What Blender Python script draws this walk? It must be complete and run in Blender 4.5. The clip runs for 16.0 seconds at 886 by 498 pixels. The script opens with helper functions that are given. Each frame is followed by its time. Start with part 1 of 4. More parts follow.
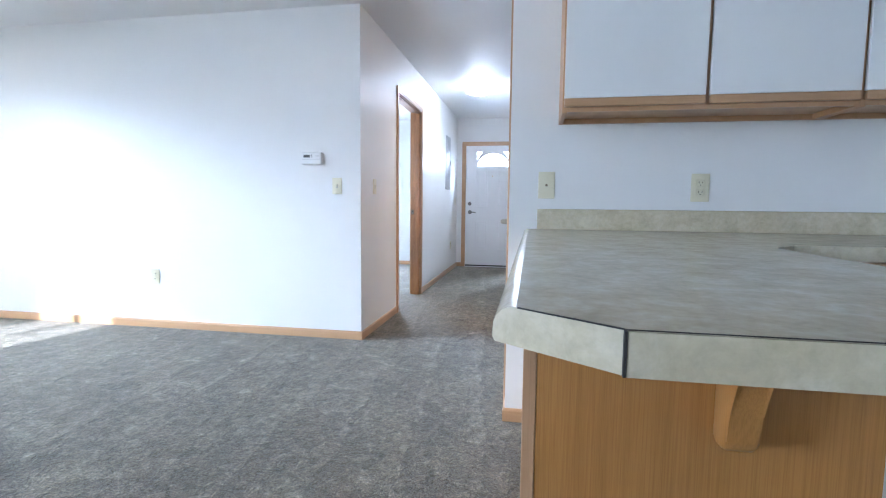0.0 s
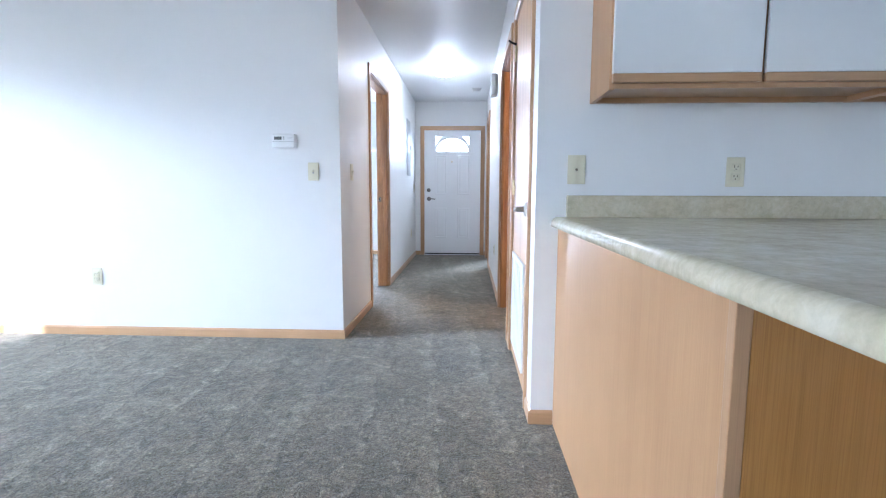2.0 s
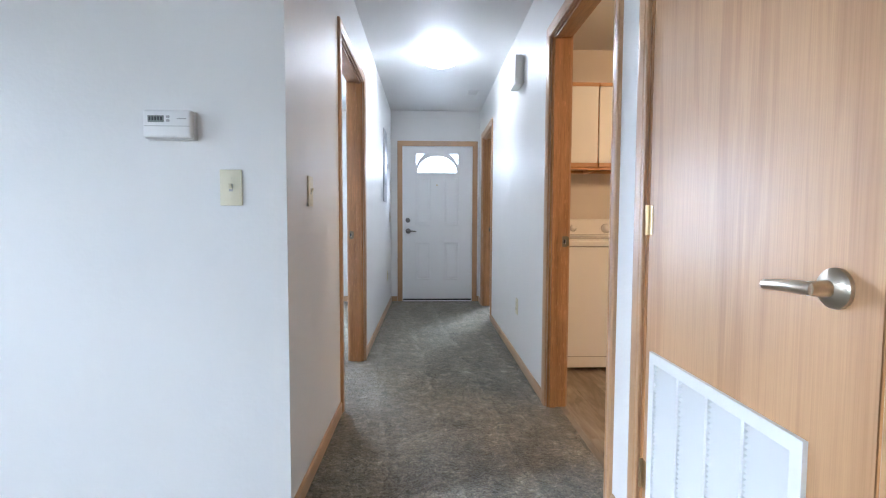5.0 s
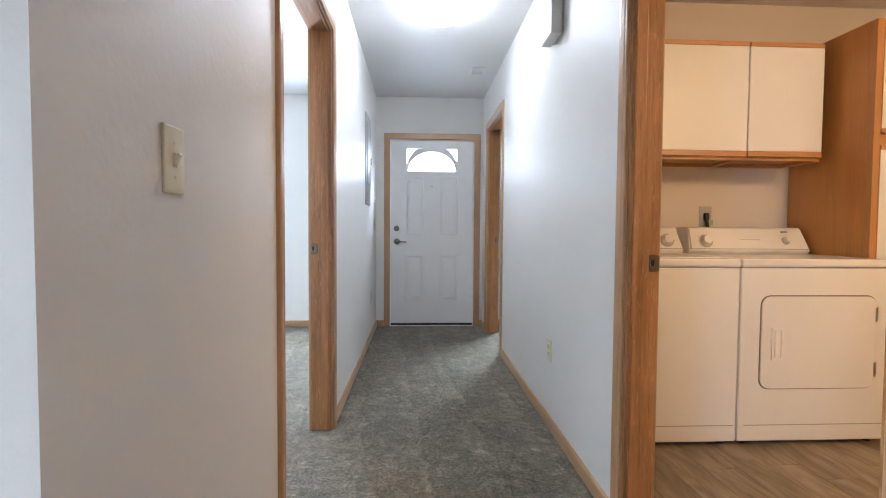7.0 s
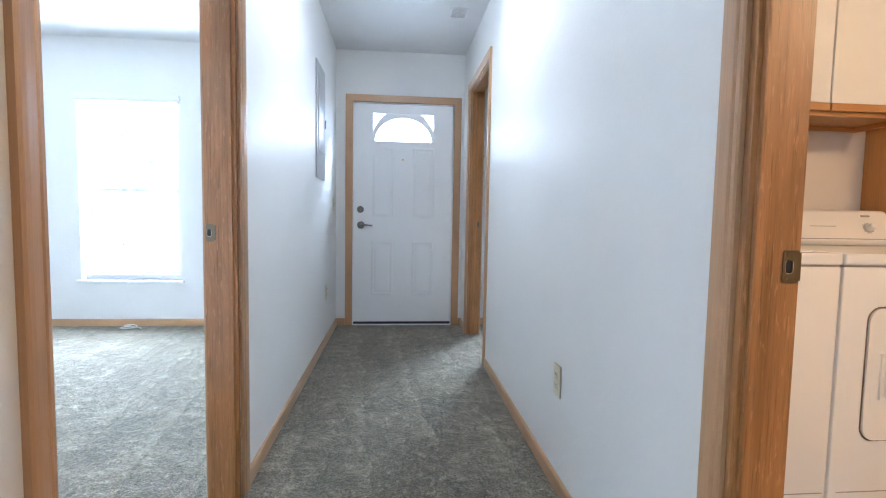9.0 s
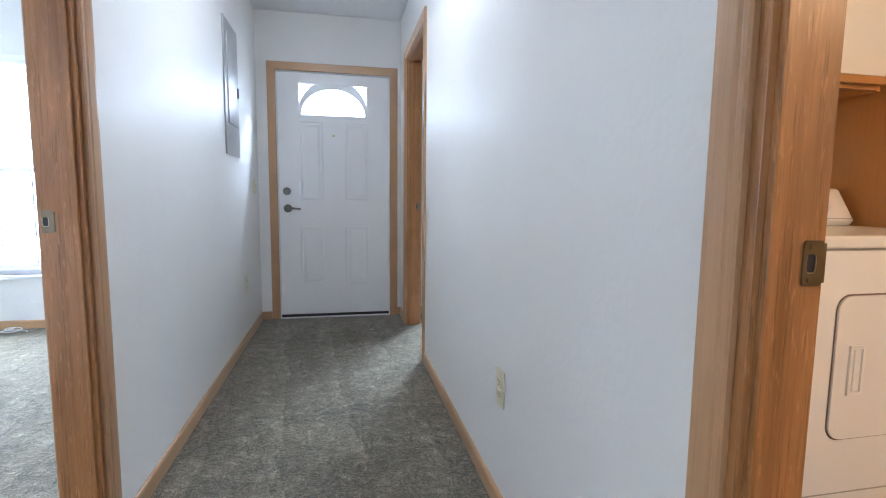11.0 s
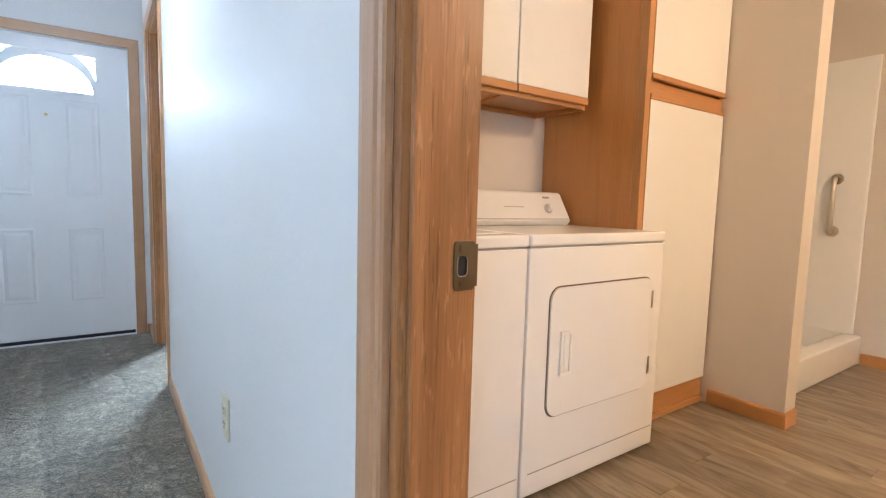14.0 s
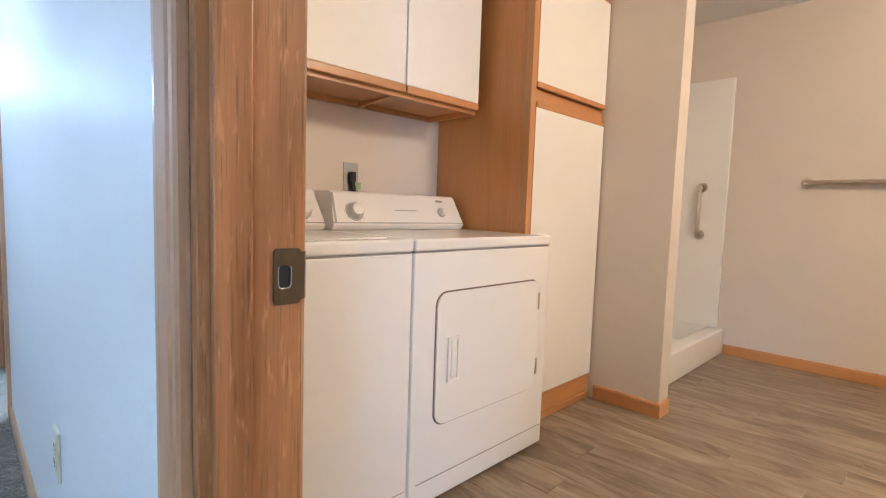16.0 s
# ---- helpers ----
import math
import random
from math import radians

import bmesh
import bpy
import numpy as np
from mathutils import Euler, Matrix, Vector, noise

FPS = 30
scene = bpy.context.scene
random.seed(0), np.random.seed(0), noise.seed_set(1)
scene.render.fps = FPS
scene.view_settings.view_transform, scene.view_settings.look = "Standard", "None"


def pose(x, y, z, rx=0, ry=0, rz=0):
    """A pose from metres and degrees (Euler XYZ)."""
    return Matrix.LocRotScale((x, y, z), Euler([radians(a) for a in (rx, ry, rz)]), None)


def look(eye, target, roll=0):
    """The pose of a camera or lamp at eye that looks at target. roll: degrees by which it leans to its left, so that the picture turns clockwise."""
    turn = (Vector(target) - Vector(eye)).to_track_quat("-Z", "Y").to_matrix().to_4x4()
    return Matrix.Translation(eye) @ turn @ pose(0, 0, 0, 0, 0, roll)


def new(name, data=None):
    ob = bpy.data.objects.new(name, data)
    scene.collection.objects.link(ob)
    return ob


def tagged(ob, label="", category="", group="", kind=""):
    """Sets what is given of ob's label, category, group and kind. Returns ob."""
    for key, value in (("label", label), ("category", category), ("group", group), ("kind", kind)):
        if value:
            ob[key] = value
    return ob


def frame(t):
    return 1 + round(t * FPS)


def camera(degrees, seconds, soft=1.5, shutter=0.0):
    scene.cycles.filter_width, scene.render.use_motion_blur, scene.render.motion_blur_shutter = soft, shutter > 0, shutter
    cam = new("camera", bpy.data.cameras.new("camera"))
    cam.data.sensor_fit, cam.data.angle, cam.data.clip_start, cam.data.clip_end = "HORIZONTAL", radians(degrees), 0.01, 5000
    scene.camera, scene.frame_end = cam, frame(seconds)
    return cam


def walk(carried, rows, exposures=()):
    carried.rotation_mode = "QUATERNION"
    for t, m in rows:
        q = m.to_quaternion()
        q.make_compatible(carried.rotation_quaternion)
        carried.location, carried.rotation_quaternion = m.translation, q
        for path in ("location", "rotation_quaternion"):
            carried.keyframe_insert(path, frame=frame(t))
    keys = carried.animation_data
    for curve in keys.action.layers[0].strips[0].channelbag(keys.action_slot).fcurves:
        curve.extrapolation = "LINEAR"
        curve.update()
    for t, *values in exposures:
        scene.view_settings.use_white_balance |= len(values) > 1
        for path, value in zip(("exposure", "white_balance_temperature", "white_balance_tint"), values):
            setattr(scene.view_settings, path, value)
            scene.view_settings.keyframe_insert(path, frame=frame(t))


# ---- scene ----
cam = camera(84.4, 16.0, 1.15)
PATH = [
    (0, (0.361, -0.456, 1.009), (0.0055, 1.503, 0.831), 0.6),
    (0.5, (0.281, -0.421, 1.008), (-0.0175, 1.546, 0.814), 0.4),
    (1, (0.176, -0.388, 1.019), (-0.047, 1.587, 0.805), 0.1),
    (1.5, (0.063, -0.346, 1.014), (-0.087, 1.636, 0.79), 0.2),
    (2, (-0.023, -0.277, 1.009), (-0.125, 1.707, 0.778), 0.2),
    (2.5, (-0.087, -0.152, 1.0), (-0.158, 1.834, 0.771), -0.0),
    (3, (-0.159, 0.104, 1.008), (-0.2, 2.091, 0.787), -0.2),
    (3.5, (-0.243, 0.413, 1.011), (-0.25, 2.403, 0.811), -0.6),
    (4, (-0.32, 0.705, 1.02), (-0.291, 2.698, 0.848), -0.3),
    (6.5, (-0.435, 2.168, 1.043), (-0.352, 4.165, 0.971), 0.3),
    (7, (-0.441, 2.386, 1.031), (-0.335, 4.382, 0.952), 0.4),
    (7.5, (-0.451, 2.611, 1.03), (-0.31, 4.604, 0.931), 0.7),
    (8, (-0.407, 2.832, 1.019), (-0.252, 4.823, 0.91), 0.8),
    (10.5, (-0.276, 3.447, 0.999), (0.044, 5.411, 0.803), 0.8),
    (11, (-0.232, 3.469, 1.001), (0.173, 5.416, 0.792), 0.6),
    (11.5, (-0.223, 3.473, 1.0), (0.344, 5.379, 0.792), 1.2),
    (12, (-0.174, 3.486, 1.0), (0.523, 5.348, 0.788), 1.3),
    (12.5, (-0.125, 3.496, 0.999), (0.699, 5.306, 0.79), 1.4),
    (13, (-0.077, 3.507, 0.998), (0.867, 5.258, 0.794), 1.5),
    (13.5, (-0.036, 3.514, 0.999), (1.011, 5.207, 0.801), 1.5),
    (14, (0.003, 3.52, 0.997), (1.137, 5.157, 0.806), 1.5),
    (14.5, (0.033, 3.522, 0.994), (1.24, 5.106, 0.812), 1.6),
    (15, (0.06, 3.519, 0.994), (1.335, 5.05, 0.82), 1.6),
    (15.5, (0.084, 3.511, 0.998), (1.425, 4.985, 0.829), 1.7),
    (16, (0.106, 3.507, 0.998), (1.516, 4.916, 0.834), 1.9),
]
EXPOSURES = [(0.0, 1.55, 5250, 13), (1.0, 1.68, 5200, 13), (2.0, 1.56, 5250, 13), (2.5, 1.46, 5250, 12), (3.0, 1.28, 5300, 12), (3.5, 1.20, 5400, 11), (4.2, 1.22, 5450, 11), (7.0, 1.14, 5850, 12), (7.5, 1.20, 5800, 12), (8.1, 1.44, 5400, 9), (10.4, 1.18, 5450, 11), (11.5, 1.26, 5700, 12), (12.0, 1.48, 5750, 13), (12.5, 1.58, 5700, 12), (16.0, 1.55, 4600, 7)]
walk(cam, [(t, look(eye, target, roll)) for t, eye, target, roll in PATH], EXPOSURES)

# ---------------------------------------------------------------- world, sun, large lights
SUN_WAY = Vector((0.24, 1.0, -0.24)).normalized()
world = bpy.data.worlds.new("sky")
scene.world = world
world.use_nodes = True
wn = world.node_tree
sky = wn.nodes.new("ShaderNodeTexSky")
sky.sky_type = "NISHITA"
sky.sun_disc = False
sky.sun_elevation = math.asin(-SUN_WAY.z)
sky.sun_rotation = math.atan2(-SUN_WAY.x, -SUN_WAY.y)
sky.altitude = 200
wn.links.new(sky.outputs["Color"], wn.nodes["Background"].inputs["Color"])
wn.nodes["Background"].inputs["Strength"].default_value = 0.15

sun = new("sun", bpy.data.lights.new("sun", "SUN"))
sun.data.energy, sun.data.angle, sun.data.color = 5.0, radians(0.55), (1.0, 0.93, 0.82)
sun.matrix_world = look((0, 0, 8), Vector((0, 0, 8)) + SUN_WAY)


# area lamp that stands in for sky light at or beyond a window
def sky_lamp(name, eye, way, width, height, watts, colour):
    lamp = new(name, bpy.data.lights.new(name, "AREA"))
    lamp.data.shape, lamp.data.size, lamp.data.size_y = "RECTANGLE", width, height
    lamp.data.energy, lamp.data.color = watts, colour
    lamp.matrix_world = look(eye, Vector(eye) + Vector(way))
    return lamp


DAY = (0.80, 0.90, 1.0)
sky_lamp("patio_daylight", (-5.45, -2.65, 1.45), (1, 0, -0.9), 2.0, 2.0, 112, DAY)
# added area lamp outside, standing in for low sky through the unseen living window
sky_lamp("living_sky_lamp", (-8.5, 0.7, 3.0), (6.5, 1.6, -1.7), 1.3, 1.0, 235, DAY)
sky_lamp("bedroom_daylight", (-2.595, 7.80, 1.17), (0, -1, 0), 0.8, 1.52, 105, DAY)
# added lamp, raised outside so the window head throws its light on the carpet
sky_lamp("side_room_sky_lamp", (1.25, 8.95, 2.95), (-0.3, -1.35, -1.3), 1.0, 0.9, 250, DAY)
sky_lamp("fanlight_daylight", (-0.287, 7.70, 1.77), (0, -1, 0), 0.53, 0.22, 2.5, DAY)

bulb = new("bath_light", bpy.data.lights.new("bath_light", "POINT"))
bulb.data.shadow_soft_size = 0.18
bulb.data.energy, bulb.data.color = 37, (1.0, 0.64, 0.325)
bulb.matrix_world = look((2.05, 2.70, 2.20), (2.05, 2.70, 0))

# ---------------------------------------------------------------- materials


def material(name, colour=(0.8, 0.8, 0.8), rough=0.5, metal=0.0, spec=0.5):
    m = bpy.data.materials.new(name)
    m.use_nodes = True
    b = m.node_tree.nodes["Principled BSDF"]
    b.inputs["Base Color"].default_value = (*colour, 1)
    b.inputs["Roughness"].default_value = rough
    b.inputs["Metallic"].default_value = metal
    b.inputs["Specular IOR Level"].default_value = spec
    return m, m.node_tree, b


def coords(nt, scale, kind="Object"):
    tc, mp = nt.nodes.new("ShaderNodeTexCoord"), nt.nodes.new("ShaderNodeMapping")
    mp.inputs["Scale"].default_value = scale
    nt.links.new(tc.outputs[kind], mp.inputs["Vector"])
    return mp.outputs["Vector"]


def noise_tex(nt, vec, scale, detail=3.0, rough=0.5, distort=0.0):
    n = nt.nodes.new("ShaderNodeTexNoise")
    n.inputs["Scale"].default_value, n.inputs["Detail"].default_value = scale, detail
    n.inputs["Roughness"].default_value, n.inputs["Distortion"].default_value = rough, distort
    nt.links.new(vec, n.inputs["Vector"])
    return n.outputs["Fac"]


def ramp(nt, fac, stops):
    r = nt.nodes.new("ShaderNodeValToRGB")
    el = r.color_ramp.elements
    while len(el) < len(stops):
        el.new(0.5)
    for e, (p, c) in zip(el, stops):
        e.position, e.color = p, (*c, 1)
    nt.links.new(fac, r.inputs["Fac"])
    return r.outputs["Color"]


def mixed(nt, a, b, fac, mode="MULTIPLY"):
    m = nt.nodes.new("ShaderNodeMix")
    m.data_type, m.blend_type = "RGBA", mode
    if isinstance(fac, float):
        m.inputs["Factor"].default_value = fac
    else:
        nt.links.new(fac, m.inputs["Factor"])
    nt.links.new(a, m.inputs["A"])
    nt.links.new(b, m.inputs["B"])
    return m.outputs["Result"]


def bump(nt, bsdf, height, strength, distance, before=None):
    b = nt.nodes.new("ShaderNodeBump")
    b.inputs["Strength"].default_value, b.inputs["Distance"].default_value = strength, distance
    nt.links.new(height, b.inputs["Height"])
    if before:
        nt.links.new(before, b.inputs["Normal"])
    nt.links.new(b.outputs["Normal"], bsdf.inputs["Normal"])
    return b.outputs["Normal"]


def grey(v):
    return (v, v, v)


def paint(name, colour, rough, peel=0.12, scale=55.0):
    """Rolled wall paint: orange peel, faint scuffs and slow unevenness."""
    m, nt, b = material(name, colour, rough)
    v = coords(nt, (1, 1, 1))
    slow = noise_tex(nt, v, 1.3, 4.0, 0.6)
    col = ramp(nt, slow, [(0.3, tuple(c * 0.965 for c in colour)), (0.7, colour)])
    nt.links.new(col, b.inputs["Base Color"])
    n1 = bump(nt, b, noise_tex(nt, v, scale, 2.0, 0.5), peel, 0.004)
    bump(nt, b, noise_tex(nt, v, 7.0, 2.0, 0.5), 0.05, 0.01, n1)
    r = nt.nodes.new("ShaderNodeMapRange")
    r.inputs["To Min"].default_value, r.inputs["To Max"].default_value = rough - 0.04, rough + 0.05
    nt.links.new(noise_tex(nt, v, 4.0, 3.0), r.inputs["Value"])
    nt.links.new(r.outputs["Result"], b.inputs["Roughness"])
    return m


def oak(name, light, dark, grain="z", rough=0.38, fine=1.0, flame=0.3, pore_mix=0.6):
    """Clear-coated red oak with pores and cathedral figure along one axis."""
    m, nt, b = material(name, light, rough)
    long, wide = 1.0, 26.0
    s = {"z": (wide, wide, long), "y": (wide, long, wide), "x": (long, wide, wide)}[grain]
    v = coords(nt, s)
    broad = noise_tex(nt, v, 0.55, 3.0, 0.55, 0.6)
    wave = nt.nodes.new("ShaderNodeMath")
    wave.operation = "SINE"
    mul = nt.nodes.new("ShaderNodeMath")
    mul.operation = "MULTIPLY"
    mul.inputs[1].default_value = 13.0
    nt.links.new(broad, mul.inputs[0])
    nt.links.new(mul.outputs[0], wave.inputs[0])
    ring = nt.nodes.new("ShaderNodeMapRange")
    ring.inputs["From Min"].default_value = -1.0
    nt.links.new(wave.outputs[0], ring.inputs["Value"])
    mid = tuple((a + c) / 2 for a, c in zip(light, dark))
    figure = ramp(nt, ring.outputs["Result"], [(0.0, mid), (0.35, light), (1.0, light)])
    pore = noise_tex(nt, coords(nt, tuple(c * (19.0 if c == wide else 7.0) * fine for c in s)), 1.0, 3.0, 0.6)
    pores = ramp(nt, pore, [(0.26, tuple(d / l for d, l in zip(dark, light))), (0.60, grey(1.04))])
    slow = ramp(nt, noise_tex(nt, coords(nt, (1, 1, 1)), 2.2, 2.0), [(0.3, grey(0.88)), (0.7, grey(1.0))])
    plain = nt.nodes.new("ShaderNodeRGB")
    plain.outputs[0].default_value = (*light, 1)
    col = mixed(nt, plain.outputs[0], figure, flame, "MIX")
    col = mixed(nt, col, pores, pore_mix)
    nt.links.new(mixed(nt, col, slow, 1.0), b.inputs["Base Color"])
    bump(nt, b, pore, 0.12, 0.0015)
    b.inputs["Coat Weight"].default_value, b.inputs["Coat Roughness"].default_value = 0.25, 0.28
    return m


def worn_oak(name, light, dark, grain="z", rough=0.36):
    """Stained open-grain oak: long dark vessels, paler fleck and rubbed patches along one axis."""
    m, nt, b = material(name, light, rough)

    def along(across, length):
        return coords(nt, {"z": (across, across, length), "y": (across, length, across), "x": (length, across, across)}[grain])

    band = noise_tex(nt, along(38, 0.9), 1.0, 4.0, 0.62, 0.5)
    vessel = noise_tex(nt, along(310, 9.0), 1.0, 3.0, 0.62, 0.2)
    fleck = noise_tex(nt, along(150, 22.0), 1.0, 2.0, 0.55, 0.3)
    rub = noise_tex(nt, along(9, 2.2), 1.0, 4.0, 0.6, 0.8)
    mid = tuple((a + c) / 2 for a, c in zip(light, dark))
    col = ramp(nt, band, [(0.30, dark), (0.45, mid), (0.62, light)])
    col = mixed(nt, col, ramp(nt, vessel, [(0.33, grey(0.50)), (0.43, grey(0.96)), (0.66, grey(1.08))]), 0.75)
    pale = ramp(nt, fleck, [(0.60, grey(0.0)), (0.70, grey(0.55))])
    lightened = nt.nodes.new("ShaderNodeRGB")
    lightened.outputs[0].default_value = (*(min(c * 1.35 + 0.03, 1) for c in light), 1)
    col = mixed(nt, col, lightened.outputs[0], pale, "MIX")
    nt.links.new(mixed(nt, col, ramp(nt, rub, [(0.32, grey(0.78)), (0.62, grey(1.08))]), 1.0), b.inputs["Base Color"])
    bump(nt, b, vessel, 0.22, 0.0012)
    b.inputs["Coat Weight"].default_value, b.inputs["Coat Roughness"].default_value = 0.22, 0.22
    return m


def gloss(name, colour, rough=0.25, metal=0.0, spec=0.5, dirt=0.035, scale=2.5):
    """Smooth manufactured surface with slight smudging."""
    m, nt, b = material(name, colour, rough, metal, spec)
    v = coords(nt, (1, 1, 1))
    nt.links.new(ramp(nt, noise_tex(nt, v, scale, 4.0), [(0.15, tuple(c * (1 - dirt) for c in colour)), (0.85, colour)]), b.inputs["Base Color"])
    r = nt.nodes.new("ShaderNodeMapRange")
    r.inputs["To Min"].default_value, r.inputs["To Max"].default_value = rough * 0.92, rough * 1.12
    nt.links.new(noise_tex(nt, v, scale * 1.5, 3.0), r.inputs["Value"])
    nt.links.new(r.outputs["Result"], b.inputs["Roughness"])
    return m


def carpet_material():
    """Cut pile: tufts a few millimetres wide, trodden patches and vacuum tracks along the room."""
    m, nt, b = material("carpet", (0.15, 0.135, 0.115), 0.95, 0, 0.1)
    v = coords(nt, (1, 1, 1))
    tuft = noise_tex(nt, coords(nt, (1.0, 0.7, 1.0)), 210.0, 2.0, 0.7, 0.4)
    knot = noise_tex(nt, v, 70.0, 3.0, 0.75, 0.6)
    clump = noise_tex(nt, v, 17.0, 5.0, 0.74, 0.7)
    tread = noise_tex(nt, v, 3.4, 6.0, 0.72, 0.5)
    tc, mp = nt.nodes.new("ShaderNodeTexCoord"), nt.nodes.new("ShaderNodeMapping")
    mp.inputs["Rotation"].default_value = (0, 0, radians(-5))
    nt.links.new(tc.outputs["Object"], mp.inputs["Vector"])
    wav = nt.nodes.new("ShaderNodeTexWave")
    wav.wave_type, wav.bands_direction, wav.wave_profile = "BANDS", "X", "SAW"
    for key, value in (("Scale", 1.05), ("Distortion", 2.2), ("Detail", 4.0), ("Detail Scale", 2.2), ("Detail Roughness", 0.66)):
        wav.inputs[key].default_value = value
    nt.links.new(mp.outputs["Vector"], wav.inputs["Vector"])
    base = ramp(nt, tuft, [(0.32, (0.093, 0.078, 0.053)), (0.48, (0.178, 0.152, 0.106)), (0.64, (0.310, 0.270, 0.196))])
    base = mixed(nt, base, ramp(nt, knot, [(0.36, grey(0.66)), (0.5, grey(1.0)), (0.64, grey(1.4))]), 1.0)
    base = mixed(nt, base, ramp(nt, clump, [(0.36, grey(0.70)), (0.54, grey(1.0)), (0.66, grey(1.6))]), 1.0)
    base = mixed(nt, base, ramp(nt, tread, [(0.36, grey(0.82)), (0.52, grey(1.0)), (0.64, grey(1.3))]), 1.0)
    crease = noise_tex(nt, coords(nt, (10.0, 2.6, 1.0)), 1.0, 4.0, 0.6, 0.8)
    base = mixed(nt, base, ramp(nt, crease, [(0.482, grey(1.0)), (0.497, grey(0.62)), (0.506, grey(0.72)), (0.528, grey(1.16)), (0.56, grey(1.0))]), 0.9)
    base = mixed(nt, base, ramp(nt, wav.outputs["Fac"], [(0.0, grey(0.76)), (0.08, grey(0.97)), (0.6, grey(1.0)), (0.88, grey(1.14)), (1.0, grey(1.26))]), 0.85)
    nt.links.new(base, b.inputs["Base Color"])
    n0 = bump(nt, b, wav.outputs["Fac"], 0.35, 0.012)
    n1 = bump(nt, b, clump, 0.7, 0.03, n0)
    n2 = bump(nt, b, knot, 0.8, 0.010, n1)
    bump(nt, b, tuft, 0.9, 0.004, n2)
    b.inputs["Sheen Weight"].default_value, b.inputs["Sheen Roughness"].default_value = 0.3, 0.4
    return m


def plank_material():
    m, nt, b = material("vinyl_plank", (0.3, 0.22, 0.15), 0.36)
    info = nt.nodes.new("ShaderNodeObjectInfo")
    tc, add = nt.nodes.new("ShaderNodeTexCoord"), nt.nodes.new("ShaderNodeVectorMath")
    add.operation = "ADD"
    shift = nt.nodes.new("ShaderNodeVectorMath")
    shift.operation = "SCALE"
    shift.inputs[0].default_value = (13.0, 37.0, 5.0)
    nt.links.new(info.outputs["Random"], shift.inputs["Scale"])
    nt.links.new(tc.outputs["Object"], add.inputs[0])
    nt.links.new(shift.outputs["Vector"], add.inputs[1])

    def scaled(s):
        mp = nt.nodes.new("ShaderNodeMapping")
        mp.inputs["Scale"].default_value = s
        nt.links.new(add.outputs["Vector"], mp.inputs["Vector"])
        return mp.outputs["Vector"]

    streak = noise_tex(nt, scaled((10, 1.9, 1)), 1.0, 5.0, 0.62, 1.8)
    fine = noise_tex(nt, scaled((210, 7, 1)), 1.0, 2.0, 0.6)
    cloud = noise_tex(nt, scaled((5, 1.4, 1)), 1.0, 3.0, 0.6, 0.7)
    col = ramp(nt, streak, [(0.28, (0.125, 0.092, 0.060)), (0.44, (0.225, 0.175, 0.120)), (0.58, (0.315, 0.255, 0.182)), (0.72, (0.40, 0.340, 0.255))])
    col = mixed(nt, col, ramp(nt, fine, [(0.3, grey(0.86)), (0.6, grey(1.03))]), 0.45)
    col = mixed(nt, col, ramp(nt, cloud, [(0.32, grey(0.72)), (0.6, grey(1.06))]), 0.9)
    tone = ramp(nt, info.outputs["Random"], [(0.0, (0.86, 0.84, 0.82)), (0.5, (1.0, 0.99, 0.97)), (1.0, (1.10, 1.07, 1.02))])
    nt.links.new(mixed(nt, col, tone, 1.0), b.inputs["Base Color"])
    bump(nt, b, fine, 0.12, 0.001)
    return m


def counter_material():
    m, nt, b = material("counter_laminate", (0.5, 0.47, 0.42), 0.20)
    v = coords(nt, (1, 1, 1))
    cloud = noise_tex(nt, v, 16.0, 6.0, 0.66, 0.5)
    fleck = noise_tex(nt, v, 75.0, 3.0, 0.6)
    col = ramp(nt, cloud, [(0.32, (0.50, 0.43, 0.285)), (0.5, (0.575, 0.50, 0.345)), (0.68, (0.65, 0.58, 0.43))])
    nt.links.new(mixed(nt, col, ramp(nt, fleck, [(0.3, grey(0.9)), (0.6, grey(1.03))]), 0.9), b.inputs["Base Color"])
    bump(nt, b, fleck, 0.05, 0.001)
    return m


WALL = paint("wall_paint", (0.79, 0.777, 0.75), 0.47, 0.2)
WALL_BATH = paint("bath_wall_paint", (0.66, 0.60, 0.53), 0.42)
CEIL = paint("ceiling_paint", (0.74, 0.735, 0.725), 0.45, 0.25, 90.0)
CARPET = carpet_material()
PLANK = plank_material()
COUNTER = counter_material()
OAK_Z = oak("oak_upright", (0.51, 0.298, 0.150), (0.33, 0.172, 0.076), "z", 0.34, 1.0, 0.35, 0.4)
OAK_Y = oak("oak_along_y", (0.53, 0.318, 0.158), (0.37, 0.200, 0.088), "y", 0.38, 1.0, 0.3, 0.4)
OAK_X = oak("oak_along_x", (0.53, 0.318, 0.158), (0.37, 0.200, 0.088), "x", 0.38, 1.0, 0.3, 0.4)
JAMB = worn_oak("oak_jamb", (0.455, 0.212, 0.072), (0.315, 0.132, 0.040), "z")
# peninsula oak with bolder grain, toned darker to carry the overhang's shade
OAK_SHADED = oak("oak_shaded_side", (0.47, 0.222, 0.055), (0.29, 0.118, 0.025), "z", 0.36, 1.0, 0.35, 0.6)
JAMB_Y = worn_oak("oak_jamb_head", (0.455, 0.212, 0.072), (0.315, 0.132, 0.040), "y")
VENEER = oak("oak_veneer", (0.53, 0.305, 0.145), (0.38, 0.195, 0.082), "z", 0.46, 0.7, 0.25, 0.35)
VENEER.node_tree.nodes["Principled BSDF"].inputs["Coat Weight"].default_value = 0.06
DOOR_OAK = oak("oak_door_veneer", (0.54, 0.310, 0.145), (0.34, 0.165, 0.066), "z", 0.50, 0.6, 0.75, 0.4)
